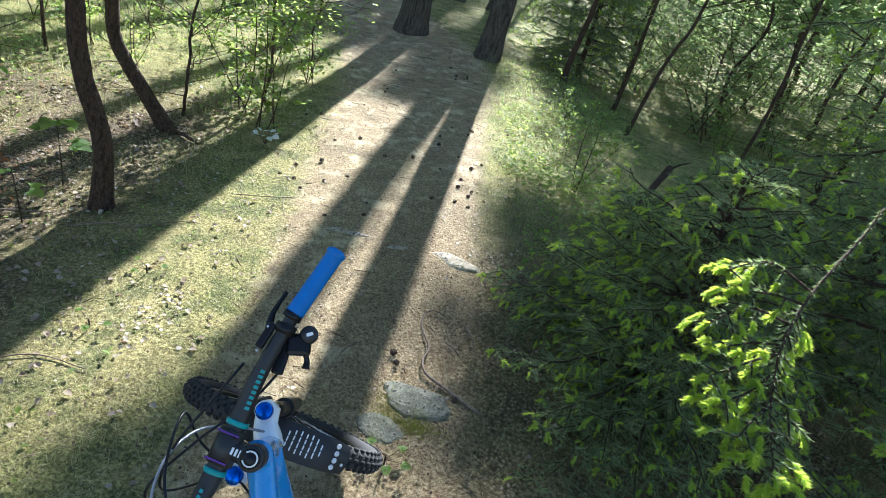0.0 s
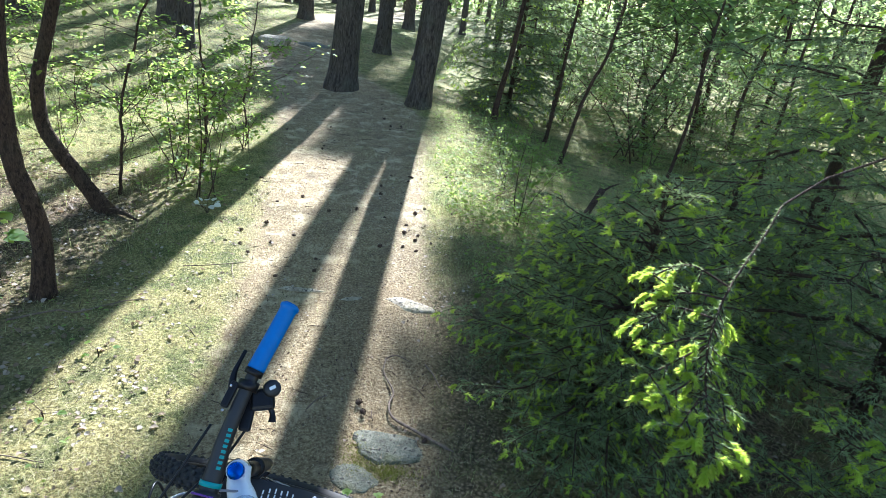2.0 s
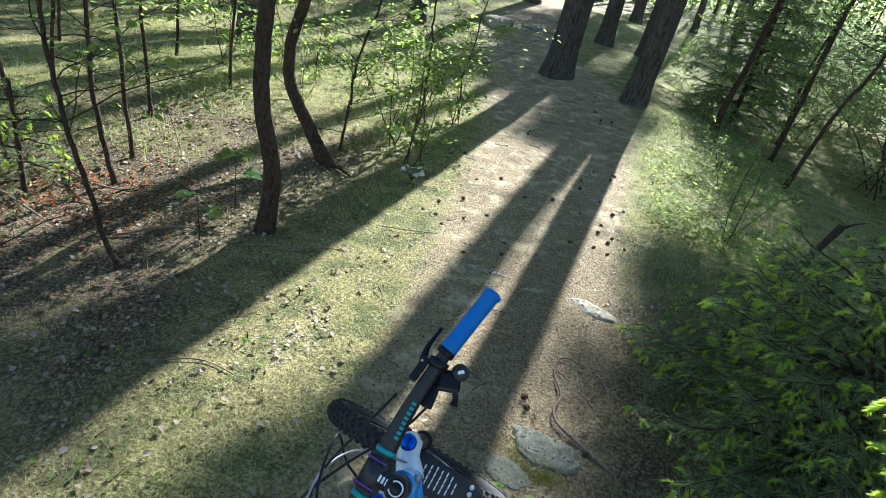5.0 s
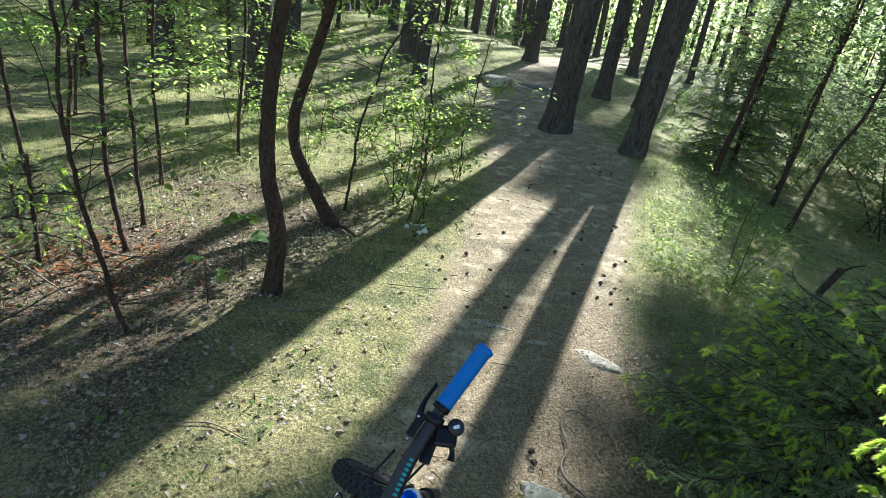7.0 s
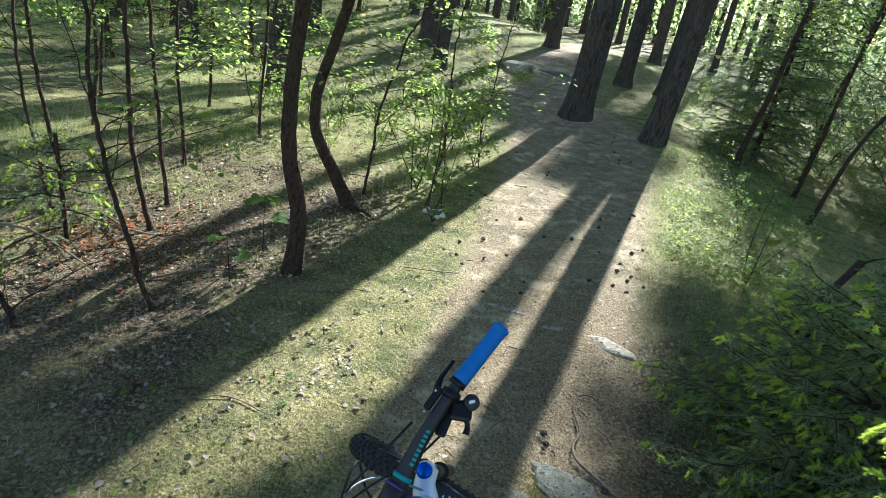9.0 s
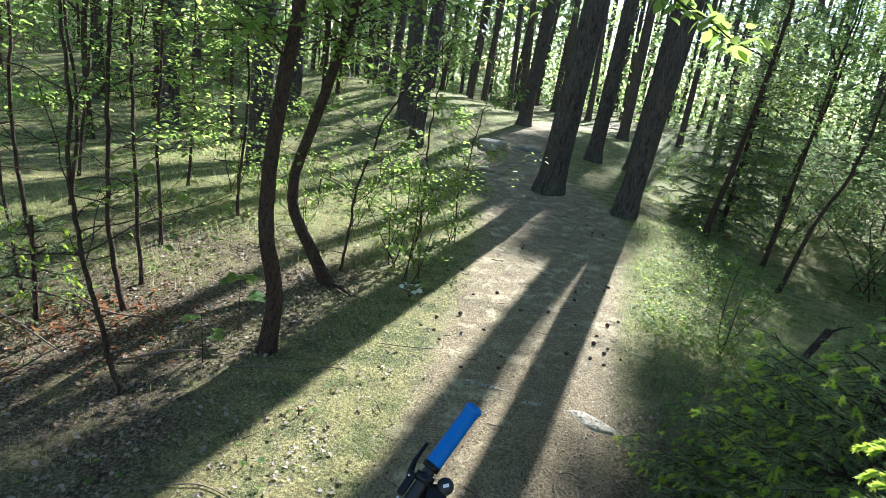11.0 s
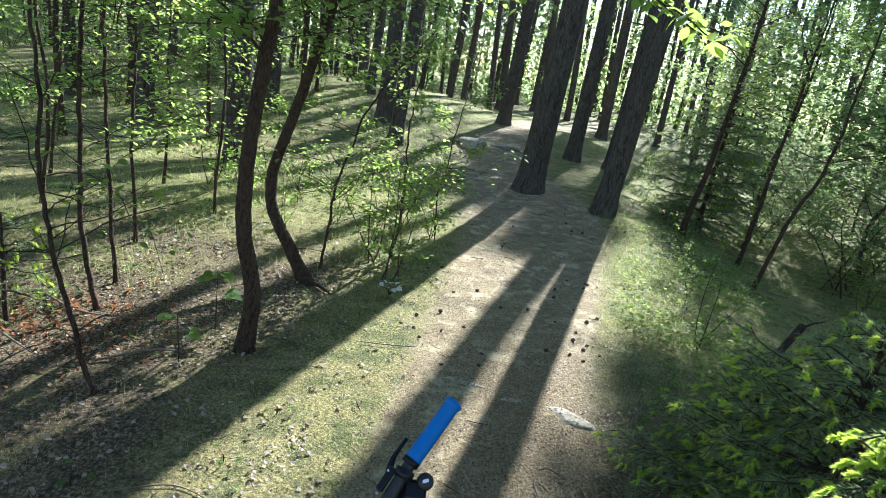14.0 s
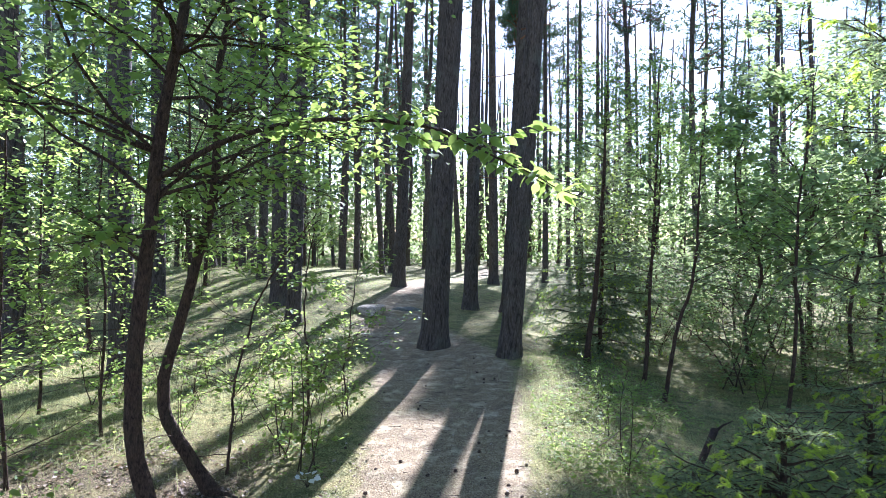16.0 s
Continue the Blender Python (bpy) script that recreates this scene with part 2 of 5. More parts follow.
# ---- mesh helpers ----
def make_mesh(name, verts, faces, smooth=False):
    """verts (n, 3); faces: one or more index arrays (m, k)."""
    faces = [np.asarray(f, dtype=np.int32) for f in (faces if isinstance(faces, list) else [faces]) if len(f)]
    verts = np.asarray(verts, dtype=np.float32)
    me = bpy.data.meshes.new(name)
    me.vertices.add(len(verts))
    me.vertices.foreach_set("co", verts.ravel())
    loops = np.concatenate([f.ravel() for f in faces])
    sizes = np.concatenate([np.full(len(f), f.shape[1], dtype=np.int32) for f in faces])
    starts = np.concatenate(([0], np.cumsum(sizes)[:-1])).astype(np.int32)
    me.loops.add(len(loops))
    me.loops.foreach_set("vertex_index", loops)
    me.polygons.add(len(sizes))
    me.polygons.foreach_set("loop_start", starts)
    me.update(calc_edges=True)
    if smooth:
        me.shade_smooth()
    return me


class Geo:
    """Gathers pieces of one mesh."""

    def __init__(self):
        self.v, self.f, self.n = [], {}, 0

    def add(self, verts, faces):
        for f in (faces if isinstance(faces, list) else [faces]):
            f = np.asarray(f)
            if len(f):
                self.f.setdefault(f.shape[1], []).append(f + self.n)
        self.v.append(np.asarray(verts, dtype=float))
        self.n += len(verts)
        return self

    def mesh(self, name, smooth=False):
        return make_mesh(name, np.concatenate(self.v), [np.concatenate(f) for f in self.f.values()], smooth)


def part(name, geo, material, parent, label="", smooth=False):
    """One mesh object under a thing or a part."""
    me = geo.mesh(name, smooth) if isinstance(geo, Geo) else geo
    if material and not me.materials:
        me.materials.append(material)
    ob = new(name, me)
    ob.parent = parent
    if label:
        ob["label"] = label
    return ob


def unit(a):
    a = np.asarray(a, dtype=float)
    return a / np.maximum(np.linalg.norm(a, axis=-1, keepdims=True), 1e-9)


def tube(geo, pts, radii, seg=8, rough=0.0, cap=True, seed=0, flat=1.0):
    """A closed tube along pts."""
    p = np.asarray(pts, dtype=float)
    n = len(p)
    r = np.broadcast_to(np.asarray(radii, dtype=float), (n,))
    t = unit(np.gradient(p, axis=0))
    ref = np.array([1.0, 0, 0]) if abs(t[0][0]) < 0.8 else np.array([0, 1.0, 0])
    side = np.empty_like(p)
    for i in range(n):
        ref = unit(ref - t[i] * (ref @ t[i]))
        side[i] = ref
    other = np.cross(t, side)
    a = np.linspace(0, 2 * math.pi, seg, endpoint=False)
    rad = r[:, None] * np.ones(seg)[None]
    if rough:
        g = np.random.default_rng(seed)
        ridge = g.normal(0, 1, seg)[None] * 0.6 + g.normal(0, 1, (n, seg)) * 0.6
        rad = rad * (1 + rough * ridge)
    v = p[:, None] + side[:, None] * (np.cos(a)[None, :, None] * rad[..., None]) + other[:, None] * (np.sin(a)[None, :, None] * rad[..., None] * flat)
    i, j = np.meshgrid(np.arange(n - 1), np.arange(seg), indexing="ij")
    k = (j + 1) % seg
    f = np.stack([i * seg + j, i * seg + k, (i + 1) * seg + k, (i + 1) * seg + j], -1).reshape(-1, 4)
    v = v.reshape(-1, 3)
    if cap:
        v = np.concatenate([v, p[:1], p[-1:]])
        s = np.arange(seg)
        c0 = np.stack([np.full(seg, n * seg), (s + 1) % seg, s], -1)
        c1 = np.stack([np.full(seg, n * seg + 1), (n - 1) * seg + s, (n - 1) * seg + (s + 1) % seg], -1)
        geo.add(v, [f, np.concatenate([c0, c1])])
    else:
        geo.add(v, f)
    return geo


def smooth_line(pts, n):
    """A Catmull-Rom line through pts, n points."""
    p = np.asarray(pts, dtype=float)
    q = np.concatenate([[2 * p[0] - p[1]], p, [2 * p[-1] - p[-2]]])
    out = []
    for u in np.linspace(0, len(p) - 1 - 1e-9, n):
        i = int(u)
        s = u - i
        a, b, c, d = q[i:i + 4]
        out.append(0.5 * (2 * b + (c - a) * s + (2 * a - 5 * b + 4 * c - d) * s * s + (3 * b - a - 3 * c + d) * s ** 3))
    return np.array(out)


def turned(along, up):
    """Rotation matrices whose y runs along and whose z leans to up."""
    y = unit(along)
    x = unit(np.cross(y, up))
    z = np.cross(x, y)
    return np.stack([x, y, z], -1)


def strew(geo, shape, faces, where, turn, size):
    """Copies of a small shape, all in one mesh."""
    where, size = np.asarray(where), np.asarray(size)
    if len(where) == 0:
        return geo
    size = size.reshape(len(where), 1, -1) if size.ndim > 1 else size.reshape(-1, 1, 1)
    v = np.einsum("nij,nkj->nki", turn, shape[None] * size) + where[:, None]
    k = len(shape)
    for f in (faces if isinstance(faces, list) else [faces]):
        f = np.asarray(f)
        geo.add(np.zeros((0, 3)), [])
        geo.f.setdefault(f.shape[1], []).append((f[None] + (np.arange(len(where)) * k)[:, None, None]).reshape(-1, f.shape[1]) + geo.n)
    geo.v.append(v.reshape(-1, 3))
    geo.n += len(where) * k
    return geo


LEAF_SHAPE = np.array([(0, 0, 0), (0.30, 0.28, 0.06), (0.27, 0.66, 0.07), (0, 1.0, -0.08), (-0.27, 0.66, 0.07), (-0.30, 0.28, 0.06)])
LEAF_FACES = np.array([(0, 1, 2, 3), (0, 3, 4, 5)])
BROAD_LEAF = np.array([(0, 0, 0)] + [(s * w, y + (0.02 if s else 0), 0.10 * abs(s) * w - 0.12 * y * y) for y, w in ((0.12, 0.22), (0.30, 0.36), (0.50, 0.37), (0.70, 0.27), (0.87, 0.12)) for s in (-1, 0, 1)] + [(0, 1.06, -0.16)])
BROAD_FACES = [np.array([(0, 2, 1), (0, 3, 2), (16, 13, 14), (16, 14, 15)]), np.array([(1 + 3 * k + j, 2 + 3 * k + j, 5 + 3 * k + j, 4 + 3 * k + j) for k in range(4) for j in (0, 1)])]
DIAMOND = np.array([(0, 0, 0), (0.33, 0.5, 0.05), (0, 1.0, 0), (-0.33, 0.5, 0.05)])
DIAMOND_FACES = np.array([(0, 1, 2, 3)])
BLADE = np.array([(-0.5, 0, 0), (0.5, 0, 0), (0.12, 1.0, 0)])
BLADE_FACES = np.array([(0, 1, 2)])


# ---- ground ----
def step(a, b, x):
    u = np.clip((np.asarray(x, dtype=float) - a) / (b - a), 0, 1)
    return u * u * (3 - 2 * u)


def height(x, y):
    """Height of the forest floor."""
    x, y = np.asarray(x, dtype=float), np.asarray(y, dtype=float)
    mound = 0.86 * step(8.0, 18, y) * (1 - 0.9 * step(18.5, 27, y)) * step(-22, -9, x) * (1 - 0.45 * step(-4.0, -1.0, x) - 0.55 * step(-1.0, 4.0, x))
    bank = -0.30 * step(1.3, 3.6, x) * (1 - step(14, 26, y))
    hollow = -0.13 * np.exp(-(((x + 3.0) / 1.1) ** 2 + ((y - 2.2) / 1.3) ** 2))
    near = np.exp(-(x * x + y * y) / 1600)
    wave = (0.035 * np.sin(0.9 * x + 1.3) * np.sin(0.8 * y + 0.4) + 0.015 * np.sin(2.7 * x + 0.7 * y) * np.sin(2.3 * y - 0.5 * x)) * step(2.0, 6.0, np.hypot(x + 0.2, y - 3.0) + 1.0)
    return mound + bank + hollow + wave * (0.3 + near)


def trail_x(y):
    return np.interp(y, [-60, 0, 2, 4, 6, 8, 9.5, 11, 12.5, 15, 18, 30, 60], [-0.4, -0.15, -0.05, 0.0, 0.05, 0.05, -0.25, -0.75, -1.0, -0.8, -0.4, 2, 6])


def trodden(x, y):
    w = np.interp(y, [0, 3, 6, 8, 10, 13, 20], [0.46, 0.54, 0.78, 1.0, 0.90, 0.75, 0.5])
    return 1 - step(0.6, 1.25, np.abs(x - trail_x(y)) / w)


def littered(x, y):
    left = step(-0.95, -1.6, x) * (1 - step(4.2, 6.0, y)) * (1 - step(-2.6, -4.5, x))
    under = np.maximum(step(0.65, 1.05, x) * (1 - step(2.5, 3.6, y)), 0.85 * step(-0.3, 0.15, x) * (1 - step(2.9, 4.4, y)))
    return np.clip(left + under, 0, 1)


def ground():
    def axis(dense, lo, hi, far):
        a = np.arange(lo, hi, dense)
        out = [hi + dense]
        s = dense
        while out[-1] < far:
            s *= 1.12
            out.append(out[-1] + s)
        back = [lo - dense]
        s = dense
        while back[-1] > -far:
            s *= 1.12
            back.append(back[-1] - s)
        return np.concatenate([back[::-1], a, out])
    xs, ys = axis(0.075, -4.5, 4.0, 600), axis(0.075, 0.5, 9.0, 600)
    X, Y = np.meshgrid(xs, ys, indexing="ij")
    Z = height(X, Y)
    fine = sum(a * np.sin(kx * X + ky * Y + ph) for a, kx, ky, ph in ((0.004, 9, 4, 0), (0.004, -5, 11, 1), (0.003, 21, 9, 2), (0.003, -13, 19, 4)))
    Z = Z + fine * np.exp(-(X ** 2 + (Y - 4) ** 2) / 120)
    n, m = X.shape
    i, j = np.meshgrid(np.arange(n - 1), np.arange(m - 1), indexing="ij")
    F = np.stack([i * m + j, (i + 1) * m + j, (i + 1) * m + j + 1, i * m + j + 1], -1).reshape(-1, 4)
    me = make_mesh("ground", np.stack([X, Y, Z], -1).reshape(-1, 3), F, True)
    for nm, val in (("trodden", trodden(X, Y)), ("litter", littered(X, Y))):
        at = me.attributes.new(nm, "FLOAT", "POINT")
        at.data.foreach_set("value", val.ravel().astype(np.float32))
    me.materials.append(FLOOR)
    tagged(new("ground", me), "forest floor of trodden needles, moss, grass and leaf litter", "ground", kind="structure")


ground()
rng = np.random.default_rng(7)


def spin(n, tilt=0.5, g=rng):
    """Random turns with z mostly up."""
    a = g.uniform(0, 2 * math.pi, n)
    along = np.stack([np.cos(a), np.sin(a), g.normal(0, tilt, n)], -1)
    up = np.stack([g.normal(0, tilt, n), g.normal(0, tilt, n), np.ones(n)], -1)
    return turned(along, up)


def grass():
    g = np.random.default_rng(11)
    geo = Geo()
    for n, x0, x1, y0, y1, lo, hi in ((300000, -4.5, 3.0, 0.6, 7.0, 0.02, 0.07), (165000, -12, 9, 6.0, 22.0, 0.03, 0.11), (20000, -5.0, -1.1, 3.4, 9.0, 0.06, 0.17), (30000, 0.62, 2.3, 3.0, 9.0, 0.03, 0.095)):
        x, y = g.uniform(x0, x1, n), g.uniform(y0, y1, n)
        clump = np.sin(3.1 * x + 1.7 * np.sin(2.3 * y)) * np.sin(2.7 * y + 1.1 * np.sin(1.9 * x))
        p = (1 - trodden(x, y)) * (1 - 0.6 * littered(x, y)) * np.clip(0.6 + 0.45 * clump, 0.12, 1)
        p = np.maximum(p, 0.05 * (1 - littered(x, y)))
        keep = g.uniform(0, 1, n) < p
        x, y = x[keep], y[keep]
        k = len(x)
        a = g.uniform(0, 2 * math.pi, k)
        lean = np.abs(g.normal(0.7, 0.45, k)) * (2.0 if n > 200000 else 1.0)
        along = np.stack([np.cos(a) * lean, np.sin(a) * lean, np.ones(k)], -1)
        across = np.stack([np.sin(a), -np.cos(a), g.normal(0, 0.3, k)], -1)
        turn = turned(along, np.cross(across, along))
        L = g.uniform(lo, hi, k)
        size = np.stack([0.0007 + (0.015 if n > 200000 else 0.022 if n > 50000 else 0.012) * L, L, L], -1)
        strew(geo, BLADE, BLADE_FACES, np.stack([x, y, height(x, y) - 0.004], -1), turn, size)
    ob = new("grass", geo.mesh("grass"))
    ob.data.materials.append(GRASS)
    tagged(ob, "thin forest grass, green with dry yellow blades", "grass", kind="stuff")


def dry_needles():
    g = np.random.default_rng(12)
    geo = Geo()
    n = 150000
    x, y = g.uniform(-3.2, 2.2, n), 0.6 + 7.4 * g.uniform(0, 1, n) ** 1.4
    keep = g.uniform(0, 1, n) < 0.25 + 0.75 * trodden(x, y)
    x, y = x[keep], y[keep]
    k = len(x)
    L = g.uniform(0.014, 0.042, k)
    strew(geo, BLADE, BLADE_FACES, np.stack([x, y, height(x, y) + g.uniform(0.003, 0.012, k)], -1), spin(k, 0.16, g), np.stack([np.full(k, 0.0015), L, L], -1))
    n = 40000
    x, y = g.uniform(-1.15, 1.2, n), 0.6 + 3.8 * g.uniform(0, 1, n) ** 1.2
    keep = g.uniform(0, 1, n) < 0.35 + 0.65 * (1 - trodden(x, y)) * (1 - littered(x, y))
    x, y = x[keep], y[keep]
    k = len(x)
    L = g.uniform(0.014, 0.042, k)
    strew(geo, BLADE, BLADE_FACES, np.stack([x, y, height(x, y) + g.uniform(0.004, 0.02, k)], -1), spin(k, 0.32, g), np.stack([np.full(k, 0.0011), L, L], -1))
    ob = new("dry_needles", geo.mesh("dry_needles"))
    ob.data.materials.append(STRAW)
    tagged(ob, "dry brown needles and straw strewn over the path", "needles", kind="stuff")


def dead_leaves():
    g = np.random.default_rng(13)
    geo = Geo()
    for n, x0, x1, y0, y1, s0, s1 in ((5600, -4.5, -0.6, 0.7, 5.0, 0.012, 0.034), (1100, 0.5, 3.0, 0.7, 6.0, 0.012, 0.032), (700, -1.2, 1.0, 0.7, 6, 0.008, 0.020), (2500, -9, -1, 4, 14, 0.03, 0.06)):
        x, y = g.uniform(x0, x1, n), g.uniform(y0, y1, n)
        keep = g.uniform(0, 1, n) < 0.25 + 0.75 * littered(x, y)
        x, y = x[keep], y[keep]
        strew(geo, LEAF_SHAPE * (1.3, 1, 2.2), LEAF_FACES, np.stack([x, y, height(x, y) + g.uniform(0.006, 0.016, len(x))], -1), spin(len(x), 0.3, g), g.uniform(s0, s1, len(x)))
    ob = new("dead_leaves", geo.mesh("dead_leaves"))
    ob.data.materials.append(DEAD_LEAF)
    tagged(ob, "curled brown and pale grey fallen leaves", "leaves", kind="stuff")


def pale_leaves():
    """Bleached leaves, a drift of them on the sunlit verge."""
    g = np.random.default_rng(23)
    geo = Geo()
    for cx, cy, sx, sy, n in ((-0.87, 2.08, 0.06, 0.10, 34), (-0.84, 2.27, 0.05, 0.05, 14), (-0.55, 2.75, 0.3, 0.4, 40), (-1.5, 2.3, 0.8, 0.7, 50), (-2.0, 3.2, 0.7, 0.4, 220), (0.75, 3.6, 0.2, 0.6, 90), (1.2, 5.6, 0.25, 1.0, 120), (-2.6, 5.0, 1.2, 1.0, 250)):
        x, y = g.normal(cx, sx, n), g.normal(cy, sy, n)
        strew(geo, LEAF_SHAPE * (1.3, 1, 1.6), LEAF_FACES, np.stack([x, y, height(x, y) + g.uniform(0.006, 0.014, n)], -1), spin(n, 0.2, g), g.uniform(0.010, 0.026, n))
    ob = new("bleached_leaves", geo.mesh("bleached_leaves"))
    ob.data.materials.append(FALLEN_PALE)
    tagged(ob, "bleached pale fallen leaves scattered over short grass", "leaves", kind="stuff")


def debris():
    """Bark flakes and bits of twig on the path."""
    g = np.random.default_rng(17)
    geo = Geo()
    n = 5200
    x, y = g.normal(-0.1, 0.8, n), 0.7 + 8.0 * g.uniform(0, 1, n) ** 1.2
    strew(geo, DIAMOND * (1.2, 1, 2), DIAMOND_FACES, np.stack([x, y, height(x, y) + 0.008], -1), spin(n, 0.35, g), g.uniform(0.005, 0.015, n))
    for k in range(220):
        px, py, a, L = g.normal(-0.2, 1.0), g.uniform(0.8, 8.0), g.uniform(0, 3.14), g.uniform(0.03, 0.14)
        p = np.array([px, py, float(height(px, py)) + 0.008])
        d = np.array([math.cos(a), math.sin(a), 0]) * L
        tube(geo, [p, p + d * 0.5 + g.normal(0, 0.06 * L, 3), p + d], (0.0022, 0.002, 0.0012), 4)
    ob = new("debris", geo.mesh("debris"))
    ob.data.materials.append(CONE)
    tagged(ob, "dark bark flakes and broken twigs on the path", "debris", kind="stuff")


def ground_cover():
    """Low leafy plants among the grass."""
    g = np.random.default_rng(18)
    geo = Geo()
    for n, x0, x1, y0, y1, s0, s1, lift in ((34000, -10, -1.0, 3.6, 18, 0.02, 0.05, 0.09), (9000, 0.9, 8, 3.6, 16, 0.02, 0.05, 0.14), (1500, -3.0, -0.9, 1.0, 3.6, 0.012, 0.03, 0.03), (9500, 0.8, 2.6, 3.1, 8.4, 0.016, 0.042, 0.14)):
        x, y = g.uniform(x0, x1, n), y0 + (y1 - y0) * g.uniform(0, 1, n) ** 1.3
        c = np.sin(1.7 * x + 2.1 * np.sin(1.3 * y)) * np.sin(1.5 * y + 1.3 * np.sin(1.1 * x))
        keep = (g.uniform(0, 1, n) < np.clip(0.35 + 0.8 * c, 0.03, 1)) & (trodden(x, y) < 0.2)
        x, y = x[keep], y[keep]
        strew(geo, LEAF_SHAPE if y0 < 3.5 else DIAMOND, LEAF_FACES if y0 < 3.5 else DIAMOND_FACES, np.stack([x, y, height(x, y) + g.uniform(0.01, lift, len(x))], -1), spin(len(x), 0.35, g), g.uniform(s0, s1, len(x)))
    ob = new("ground_cover", geo.mesh("ground_cover"))
    ob.data.materials.append(LEAF)
    tagged(ob, "low green leaves of small plants between the grass", "plants", kind="stuff")


grass()
dry_needles()
dead_leaves()
pale_leaves()
debris()
ground_cover()


def bracken():
    """Rust-brown fern litter in the hollow."""
    g = np.random.default_rng(19)
    geo = Geo()
    for cx, cy, n in ((-2.42, 2.92, 130), (-2.75, 2.8, 110), (-2.3, 3.1, 80), (-3.0, 3.1, 50), (-2.2, 2.6, 50)):
        x, y = g.normal(cx, 0.22, n), g.normal(cy, 0.2, n)
        strew(geo, LEAF_SHAPE * (0.5, 1, 2), LEAF_FACES, np.stack([x, y, height(x, y) + g.uniform(0.006, 0.045, n)], -1), spin(n, 0.45, g), g.uniform(0.02, 0.055, n))
    ob = new("bracken_litter", geo.mesh("bracken_litter"))
    ob.data.materials.append(BRACKEN)
    tagged(ob, "rust-brown dry fern litter in a shallow hollow", "ferns", kind="stuff")


bracken()


# ---- trees ----
def grow(wood, g, start, way, length, r0, r1, bend=0.25, lift=0.0, n=7, seg=5):
    """One limb as a wandering tapered tube; returns its line."""
    pts, d, p = [np.array(start, dtype=float)], unit(way), np.array(start, dtype=float)
    for _ in range(n - 1):
        d = unit(d + g.normal(0, bend, 3) * 0.5 + np.array([0, 0, lift]))
        p = p + d * length / (n - 1)
        pts.append(p)
    pts = np.array(pts)
    tube(wood, pts, np.linspace(r0, r1, n), seg, cap=False)
    return pts


def leaves_along(leaf, g, line, count, size, spread, shape=LEAF_SHAPE, faces=LEAF_FACES, start=0.2):
    """Leaves on both sides of a twig, held flat to the light."""
    u = g.uniform(start, 1.0, count) * (len(line) - 1)
    i = np.minimum(u.astype(int), len(line) - 2)
    w = (u - i)[:, None]
    at = line[i] * (1 - w) + line[i + 1] * w + g.normal(0, spread, (count, 3)) * (1, 1, 0.7)
    d = unit(line[i + 1] - line[i])
    a = g.uniform(0, 2 * math.pi, count)
    along = d * 0.6 + np.stack([np.cos(a), np.sin(a), g.normal(-0.25, 0.35, count)], -1)
    up = np.stack([g.normal(0, 0.35, count), g.normal(0, 0.35, count), np.ones(count)], -1)
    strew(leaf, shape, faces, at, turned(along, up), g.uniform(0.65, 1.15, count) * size)


